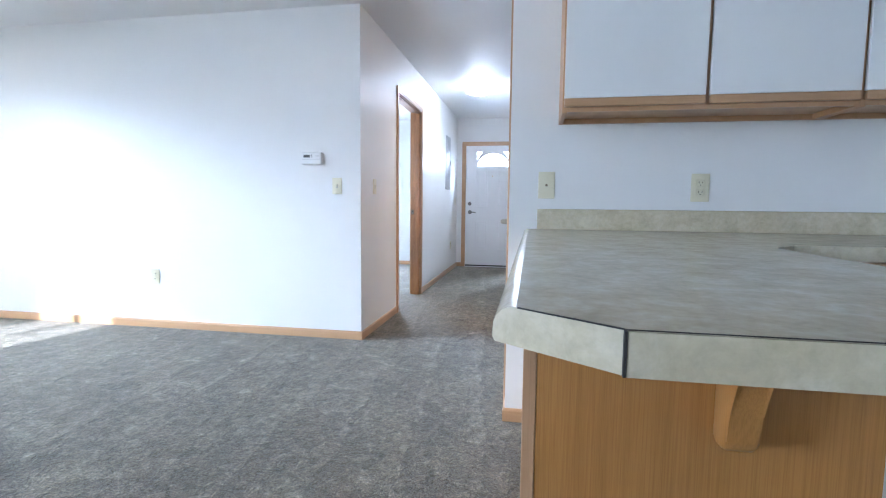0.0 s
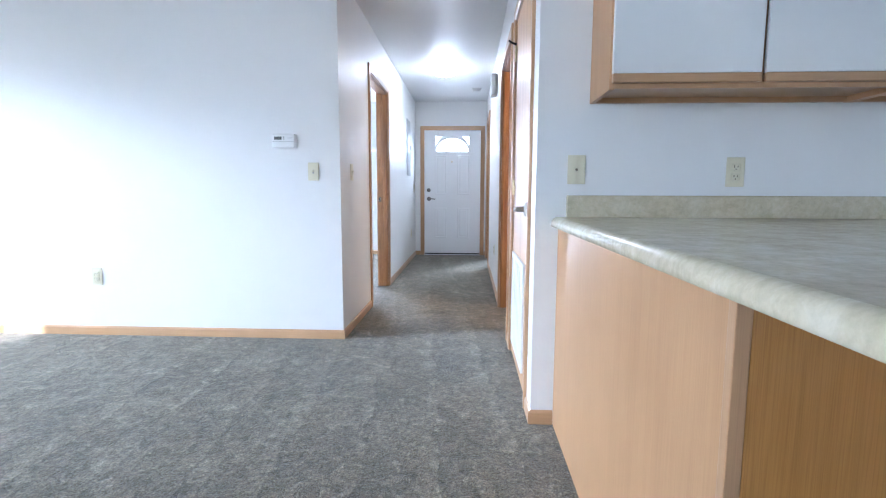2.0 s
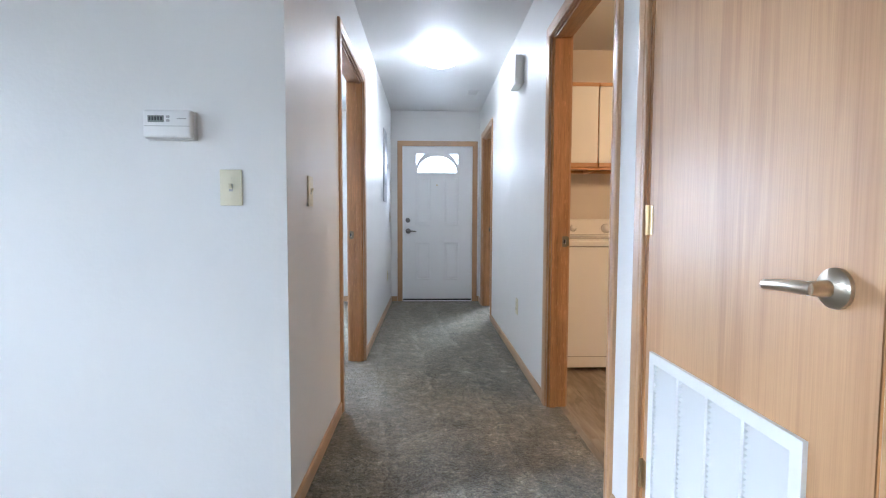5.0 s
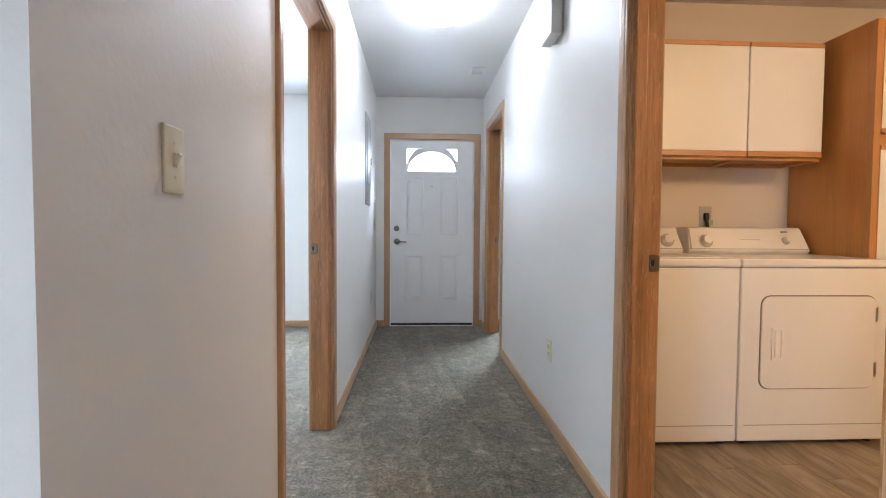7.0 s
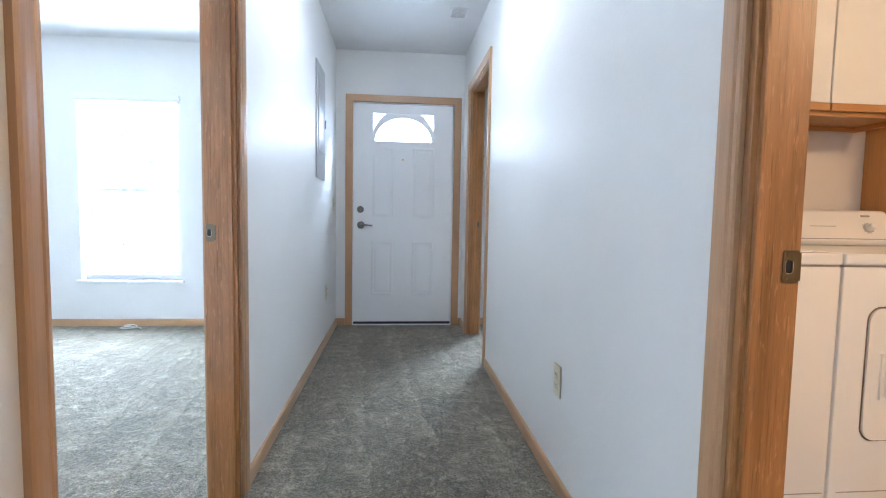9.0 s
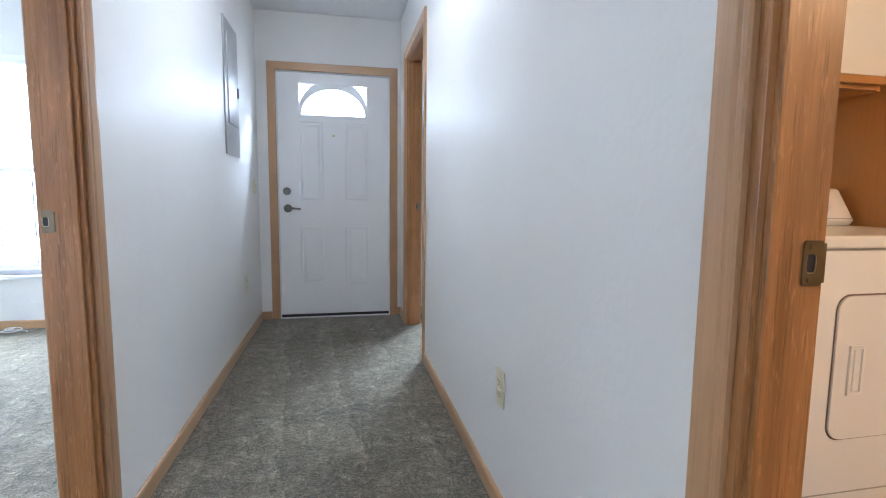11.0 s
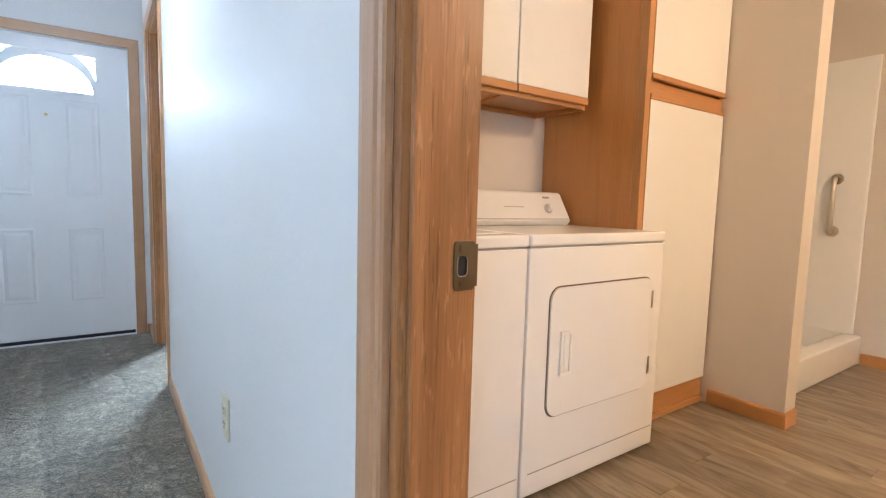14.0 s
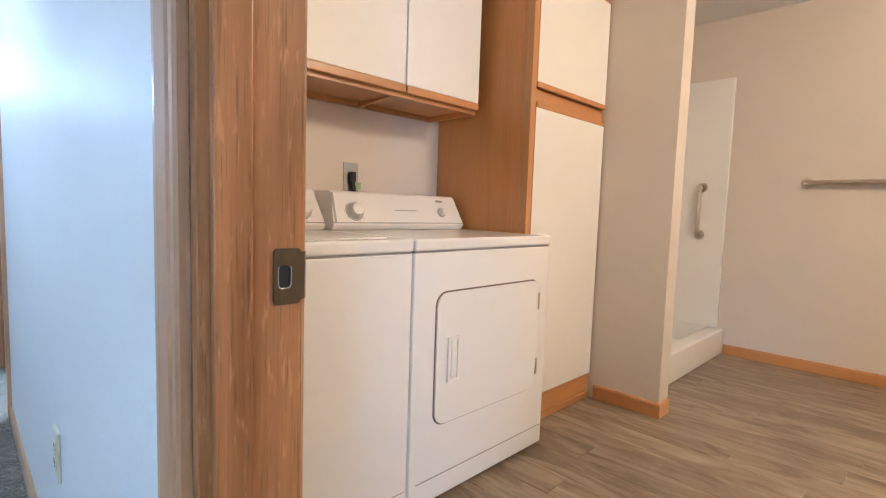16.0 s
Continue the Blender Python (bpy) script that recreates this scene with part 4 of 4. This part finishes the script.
corbel = thing("counter_bracket", "rounded oak bracket under the counter overhang", "bracket")
prof = [(0.4115, CT - 0.0415), (0.4115, 0.628)]
prof += [(0.378 + 0.030 * math.cos(radians(a)), 0.646 + 0.026 * math.sin(radians(a))) for a in range(-60, -181, -30)]
prof += [(0.342, 0.69), (0.322, 0.76), (0.285, 0.82), (0.255, CT - 0.0415)]
b = prism(prof, 0.670, 0.718, "x")
bmesh.ops.bevel(b, geom=[e for e in b.edges if abs(e.verts[0].co.x - e.verts[1].co.x) < 0.001], offset=0.007, segments=3, affect="EDGES", profile=0.5)
part("bracket_body", b, OAK_SHADED, corbel, "", True)


def upper_cabinet(name, label, doors, yface, yback, z0, z1, side_l, side_r, top_strip, mats, group=""):
    """A wall cabinet with flat white doors and oak strips. doors: list of (x0, x1)."""
    rail, stile, skin = mats
    th = thing(name, label, "wall cabinet", group)
    x0, x1 = side_l, side_r
    t = 0.018
    part("side_panel", box(x0, x0 + t, yface + 0.020, yback, z0, z1, 0.001, 1), skin, th)
    part("side_panel", box(x1 - t, x1, yface + 0.020, yback, z0, z1, 0.001, 1), skin, th)
    part("bottom_panel", box(x0 + t, x1 - t, yface + 0.040, yback, z0 + 0.022, z0 + 0.036), rail, th)
    part("top_panel", box(x0 + t, x1 - t, yface + 0.040, yback, z1 - 0.016, z1), rail, th)
    part("back_panel", box(x0 + t, x1 - t, yback - 0.006, yback, z0 + 0.036, z1 - 0.016), skin, th)
    part("hanging_rail", box(x0 + t, x1 - t, yback - 0.018, yback, z0 + 0.001, z0 + 0.0215), rail, th)
    part("face_rail", box(x0 + t, x1 - t, yface + 0.020, yface + 0.039, z0 + 0.004, z0 + 0.040), rail, th)
    part("face_rail", box(x0 + t, x1 - t, yface + 0.020, yface + 0.039, z1 - 0.040, z1), rail, th)
    xs = sorted({0.5 * (a[1] + b[0]) for a, b in zip(doors, doors[1:])})
    for x in xs:
        part("face_stile", box(x - 0.020, x + 0.020, yface + 0.0205, yface + 0.0385, z0 + 0.040, z1 - 0.040), stile, th)
        if top_strip:
            part("rib", prism([(yface + 0.045, z0 + 0.0205), (yback - 0.0185, z0 + 0.001), (yback - 0.0185, z0 + 0.0215), (yface + 0.045, z0 + 0.0215)], x - 0.009, x + 0.009, "x"), rail, th)
    zb, zt = z0 + 0.020, z1 - (0.012 if top_strip else 0.004)
    for a, c in doors:
        d = part("door", box(a, c, yface, yface + 0.018, zb + 0.032, zt - (0.022 if top_strip else 0.0), 0.0012, 1), LAMINATE, th, "flat white laminate door")
        part("pull_strip", box(a, c, yface - 0.004, yface + 0.018, zb, zb + 0.031, 0.004), rail, d, "oak finger-pull strip")
        if top_strip:
            part("top_strip", box(a, c, yface - 0.002, yface + 0.018, zt - 0.021, zt, 0.003), rail, d, "oak top strip")
    return th


KM = (OAK_X, OAK_Z, VENEER)
upper_cabinet("wall_cabinet", "white-doored oak wall cabinet above the kitchen counter", [(0.470, 0.967), (0.981, 1.462)], 1.49, YK - 0.001, 1.366, 2.13, 0.464, 1.470, False, KM, "kitchen wall cabinets")
upper_cabinet("wall_cabinet", "white-doored oak wall cabinet above the kitchen counter", [(1.478, 1.975), (1.989, 2.470)], 1.49, YK - 0.001, 1.366, 2.13, 1.4705, 2.478, False, KM, "kitchen wall cabinets")

# ---------------------------------------------------------------- laundry
LM = (OAK_CAB_X, OAK_CAB_Z, VENEER_TALL)
upper_cabinet("wall_cabinet", "white-doored oak wall cabinet above the dryer", [(0.884, 1.369), (1.377, 1.800)], 5.005, 5.329, 1.425, 2.078, 0.879, 1.806, True, LM, "laundry wall cabinets")
upper_cabinet("wall_cabinet", "white-doored oak wall cabinet above the washer", [(0.395, 0.874)], 5.005, 5.329, 1.425, 2.078, 0.39, 0.8785, True, LM, "laundry wall cabinets")

tall = thing("tall_cabinet", "tall oak pantry cabinet with white laminate doors", "cabinet")
tx0, tx1, ty = 1.868, 2.534, 4.764
part("side_panel", box(tx0, tx0 + 0.018, ty + 0.042, 5.329, 0.001, 2.11, 0.001, 1), VENEER_TALL, tall, "brown oak veneer side")
part("body", box(tx0 + 0.018, tx1, ty + 0.042, 5.329, 0.13, 2.11), VENEER_TALL, tall)
part("face_stile", box(tx0, tx0 + 0.036, ty + 0.001, ty + 0.0415, 0.13, 2.11, 0.001, 1), OAK_CAB_Z, tall)
part("face_stile", box(tx1 - 0.03, tx1, ty + 0.020, ty + 0.0415, 0.13, 2.11), OAK_CAB_Z, tall)
for z0, z1 in ((0.13, 0.165), (1.47, 1.535), (2.07, 2.11)):
    part("face_rail", box(tx0 + 0.036, tx1 - 0.03, ty + 0.0205, ty + 0.0415, z0, z1), OAK_CAB_X, tall)
part("toe_kick", box(tx0 + 0.018, tx1, ty + 0.018, ty + 0.036, 0.001, 0.1295), OAK_CAB_X, tall, "oak toe board")
part("shoe_trim", box(tx0 + 0.02, tx1, ty + 0.004, ty + 0.0175, 0.001, 0.03, 0.004), OAK_CAB_X, tall)
for z0, z1, strips in ((0.137, 1.452, (1.4525, 1.476)), (1.562, 2.068, (1.538, 1.5615))):
    d = part("door", box(tx0 + 0.040, tx1 - 0.012, ty, ty + 0.019, z0, z1, 0.0012, 1), LAMINATE, tall, "flat white laminate door")
    part("pull_strip", box(tx0 + 0.040, tx1 - 0.012, ty - 0.004, ty + 0.019, strips[0], strips[1], 0.004), OAK_CAB_X, d, "oak finger-pull strip")
    part("edge_strip", box(tx0 + 0.0365, tx0 + 0.0395, ty - 0.001, ty + 0.019, z0, z1), OAK_CAB_Z, d)


def rounded(x0, x1, z0, z1, r, steps=6):
    pts = []
    for cx_, cz_, a0 in ((x1 - r, z1 - r, 0), (x0 + r, z1 - r, 90), (x0 + r, z0 + r, 180), (x1 - r, z0 + r, 270)):
        for i in range(steps + 1):
            a = radians(a0 + 90 * i / steps)
            pts.append((cx_ + r * math.cos(a), cz_ + r * math.sin(a)))
    return pts


def appliance(name, label, x0, x1, is_dryer):
    yf_, yb = 4.622, 5.285
    th = thing(name, label, "dryer" if is_dryer else "washer", "laundry pair")
    part("cabinet_body", box(x0, x1, yf_, yb, 0.022, 0.858, 0.006, 3), ENAMEL, th, "", True)
    part("top_lid", box(x0 - 0.001, x1 + 0.001, yf_ - 0.006, yb, 0.864, 0.903, 0.010, 4), ENAMEL, th, "", True)
    part("lid_gap", box(x0 + 0.004, x1 - 0.004, yf_ + 0.004, yb - 0.01, 0.855, 0.866), STRIPGREY, th)
    part("kick_line", box(x0 + 0.030, x1 - 0.012, yf_ - 0.0012, yf_ + 0.002, 0.099, 0.1025), STRIPGREY, th)
    for fx in (x0 + 0.05, x1 - 0.05):
        for fy in (yf_ + 0.05, yb - 0.05):
            part("foot", tube((fx, fy, 0.0), (fx, fy, 0.024), 0.019, segs=12), DARK, th)
    # sloped control console
    prof_ = [(5.115, 0.9035), (5.098, 0.925), (5.155, 1.048), (5.168, 1.056), (5.275, 1.056), (5.275, 0.9035)]
    bm = prism(prof_, x0 + 0.012, x1 - 0.012, "x")
    for v in bm.verts:
        if v.co.z > 1.0:
            v.co.x += 0.020 if v.co.x < (x0 + x1) / 2 else -0.020
    bmesh.ops.bevel(bm, geom=list(bm.edges), offset=0.005, segments=2, affect="EDGES", profile=0.6)
    con = part("console", bm, CREAM, th, "", True)
    tilt = math.atan2(0.057, 0.123)
    way = Vector((0, -math.cos(tilt), math.sin(tilt)))

    def face(x, z, off=0.0):
        return Vector((x, 5.098 + (z - 0.925) / 0.123 * 0.057, z)) + way * off

    part("console_trim", sweep([face(x0 + 0.016, 0.932, 0.0005), face(x1 - 0.016, 0.932, 0.0005)], 0.0022, 6), STRIPGREY, con)
    if is_dryer:
        strip_x = x0 + 0.020
        bm = bmesh.new()
        q = [face(strip_x, 0.930, 0.001), face(strip_x + 0.009, 0.930, 0.001), face(strip_x + 0.021, 1.047, 0.001), face(strip_x + 0.012, 1.047, 0.001)]
        vs = [bm.verts.new(p) for p in q] + [bm.verts.new(p - way * 0.004) for p in q]
        for i in range(4):
            bm.faces.new((vs[i], vs[(i + 1) % 4], vs[4 + (i + 1) % 4], vs[4 + i]))
        bm.faces.new(vs[:4])
        part("end_strip", bm, STRIPGREY, con, "grey plastic end strip")
    knobs = ((x0 + 0.121, 0.976, 0.034), (x0 + 0.601, 0.979, 0.019)) if is_dryer else ((x0 + 0.60, 0.978, 0.034), (x0 + 0.20, 0.978, 0.022), (x0 + 0.34, 0.978, 0.022))
    for kx, kz, kr in knobs:
        c = face(kx, kz)
        kb = part("dial_plate", tube(c - way * 0.001, c + way * 0.003, kr * 1.18, segs=28), PRINT, con)
        part("knob", tube(c + way * 0.003, c + way * 0.030, kr * 0.92, kr * 0.72, 28, None, 0.004), CREAM, kb, "", True)
        part("knob_mark", tube(c + way * 0.0285, c + way * 0.0308, kr * 0.30, segs=12), WHITEPL, kb)
        for i in range(10):
            a = radians(36 * i)
            side = Vector((1, 0, 0))
            up = way.cross(side).normalized()
            pt = c + (side * math.cos(a) + up * math.sin(a)) * kr * 1.35
            part("dial_mark", tube(pt - way * 0.001, pt + way * 0.0012, 0.0022, segs=6), PRINT, kb)
    if is_dryer:
        part("print_bar", sweep([face(x0 + 0.33, 0.985, 0.0004), face(x0 + 0.45, 0.985, 0.0004)], 0.0018, 4), PRINT, con)
        part("badge", sweep([face(x0 + 0.585, 1.030, 0.0002), face(x0 + 0.625, 1.030, 0.0002)], 0.0055, 4), STRIPGREY, con, "small dark badge")
        # drum door with rounded corners
        ddoor = part("dryer_door", prism(rounded(x0 + 0.101, x0 + 0.672, 0.280, 0.724, 0.045), yf_ - 0.007, yf_ + 0.002, "y"), ENAMEL, th, "", True)
        part("door_gap", prism(rounded(x0 + 0.0960, x0 + 0.6770, 0.2750, 0.7290, 0.049), yf_ - 0.0012, yf_ + 0.001, "y"), GAPBROWN, ddoor)
        hx = x0 + 0.150
        hd = part("door_handle", cells((hx, hx + 0.012, hx + 0.046, hx + 0.055), (yf_ - 0.0135, yf_ - 0.006), (0.420, 0.430, 0.563, 0.573),
                                       lambda x, y, z: not (hx + 0.012 < x < hx + 0.046 and 0.430 < z < 0.563)), CREAM, ddoor, "recessed cream plastic handle")
        part("handle_recess", box(hx + 0.012, hx + 0.046, yf_ - 0.0085, yf_ - 0.0065, 0.430, 0.563), CREAM, hd)
        part("handle_grip", box(hx + 0.014, hx + 0.024, yf_ - 0.0150, yf_ - 0.008, 0.432, 0.561, 0.003), CREAM, hd, "", True)
        for hz in (0.636, 0.368):
            part("hinge", box(x0 + 0.668, x0 + 0.682, yf_ - 0.009, yf_ + 0.001, hz - 0.035, hz + 0.035, 0.003), NICKEL, ddoor, "small metal door hinge")
    else:
        part("tub_lid", box(x0 + 0.06, x1 - 0.06, yf_ + 0.05, yb - 0.21, 0.9025, 0.9075, 0.002), ENAMEL, th, "", True)
    return th


appliance("dryer", "white front-loading clothes dryer with a sloped dial console", 1.101, 1.846, True)
appliance("washer", "white top-loading washing machine with a sloped dial console", 0.392, 1.092, False)

th = thing("dryer_outlet", "steel dryer outlet box with a black plug", "outlet")
part("cover_plate", box(1.302, 1.378, 5.325, 5.330, 1.062, 1.186, 0.002), GREYMETAL, th)
part("plug", box(1.326, 1.354, 5.302, 5.326, 1.100, 1.146, 0.008, 3), DARK, th, "black appliance plug", True)
part("cord", sweep([(1.340, 5.312, 1.105), (1.342, 5.304, 1.07), (1.346, 5.304, 1.03), (1.350, 5.305, 0.95)], 0.009, 10), DARK, th, "black power cord", True)
part("tag", box(1.346, 1.366, 5.288, 5.290, 1.070, 1.100), GREENTAG, th, "small green tag")

# ---------------------------------------------------------------- shower and grab bars
sh = thing("shower_stall", "glossy white fibreglass shower stall with a low curb", "shower")
part("shower_pan", box(2.662, 4.06, 4.64, 5.32, 0.001, 0.05), FIBRE, sh)
part("curb", box(2.662, 4.079, 4.535, 4.640, 0.001, 0.190, 0.014, 4), FIBRE, sh, "", True)
part("side_wall", box(4.045, 4.079, 4.575, 5.32, 0.190, 1.995, 0.010, 3), FIBRE, sh, "", True)
part("side_skirt", box(4.047, 4.0785, 4.641, 5.32, 0.050, 0.202), FIBRE, sh)
part("side_wall", box(2.661, 2.690, 4.642, 5.32, 0.05, 1.995, 0.006, 3), FIBRE, sh, "", True)
part("back_wall", box(2.690, 4.045, 5.295, 5.329, 0.05, 1.995, 0.006, 3), FIBRE, sh, "", True)


def grab_bar(name, label, a, c, stand, r=0.016):
    """A bent steel bar between two flanges on a wall; stand is the way off the wall."""
    a, c, n = Vector(a), Vector(c), Vector(stand)
    d = (c - a).normalized()
    out = n.normalized()
    th = thing(name, label, "grab bar")
    pts = [a + out * 0.004, a + n * 0.55]
    for k in range(1, 5):
        t = radians(90 * k / 4)
        pts.append(a + n * (0.55 + 0.45 * math.sin(t)) + d * (n.length * 0.45 * (1 - math.cos(t))))
    for k in range(4, 0, -1):
        t = radians(90 * k / 4)
        pts.append(c + n * (0.55 + 0.45 * math.sin(t)) - d * (n.length * 0.45 * (1 - math.cos(t))))
    pts += [c + n * 0.55, c + out * 0.004]
    part("bar", sweep(pts, r, 14), NICKEL, th, "brushed steel bar", True)
    for p in (a, c):
        part("flange", tube(p, p + out * 0.008, r * 2.3, r * 2.1, 24), NICKEL, th, "", True)
    return th


grab_bar("grab_bar", "short upright brushed steel grab bar in the shower", (4.045, 4.742, 0.869), (4.045, 4.742, 1.218), (-0.055, 0, 0), 0.016)
grab_bar("grab_bar", "long level brushed steel grab bar on the wall", (4.08, 4.115, 1.245), (4.08, 3.20, 1.245), (-0.055, 0, 0), 0.015)

# loose cable end on the bedroom carpet
th = thing("loose_cable", "coil of thin white cable on the bedroom carpet", "cable")
part("cable", sweep([(-2.55 + 0.09 * math.cos(0.5 * i) * (1 - 0.03 * i), 7.44 + 0.05 * math.sin(0.5 * i), 0.008 + 0.0015 * i) for i in range(26)], 0.004, 6), WHITEPL, th, "", True)

# ---------------------------------------------------------------- vinyl planks
rng = random.Random(5)
PW, PL = 0.150, 1.22
plank_me = {}


def plank(x0, x1, y0, y1):
    key = (round(x1 - x0, 3), round(y1 - y0, 3))
    if key not in plank_me:
        w, l = key
        g, e = 0.0004, 0.0013
        bm = bmesh.new()
        lo = [bm.verts.new(p) for p in ((g, g, 0), (w - g, g, 0), (w - g, l - g, 0), (g, l - g, 0))]
        mid_ = [bm.verts.new((v.co.x, v.co.y, 0.0105)) for v in lo]
        hi = [bm.verts.new(p) for p in ((g + e, g + e, 0.012), (w - g - e, g + e, 0.012), (w - g - e, l - g - e, 0.012), (g + e, l - g - e, 0.012))]
        for a_, c_ in ((lo, mid_), (mid_, hi)):
            for i in range(4):
                bm.faces.new((a_[i], a_[(i + 1) % 4], c_[(i + 1) % 4], c_[i]))
        bm.faces.new(hi)
        me = bpy.data.meshes.new("plank")
        bmesh.ops.recalc_face_normals(bm, faces=bm.faces)
        bm.to_mesh(me)
        bm.free()
        me.materials.append(PLANK)
        plank_me[key] = me
    ob = new("plank", plank_me[key])
    ob.parent = bath_floor
    ob.location = (x0, y0, -0.012)


x = XR + T
while x < 4.08 - 0.01:
    x1 = min(x + PW, 4.08)
    y = YK + T - rng.random() * PL
    while y < 5.33:
        y0, y1 = max(y, YK + T), min(y + PL, 5.33)
        if y1 - y0 > 0.02:
            plank(x, x1, y0, y1)
        y += PL
    x = x1
plank(bath_x, XR + T, LAUNDRY[0], LAUNDRY[1])
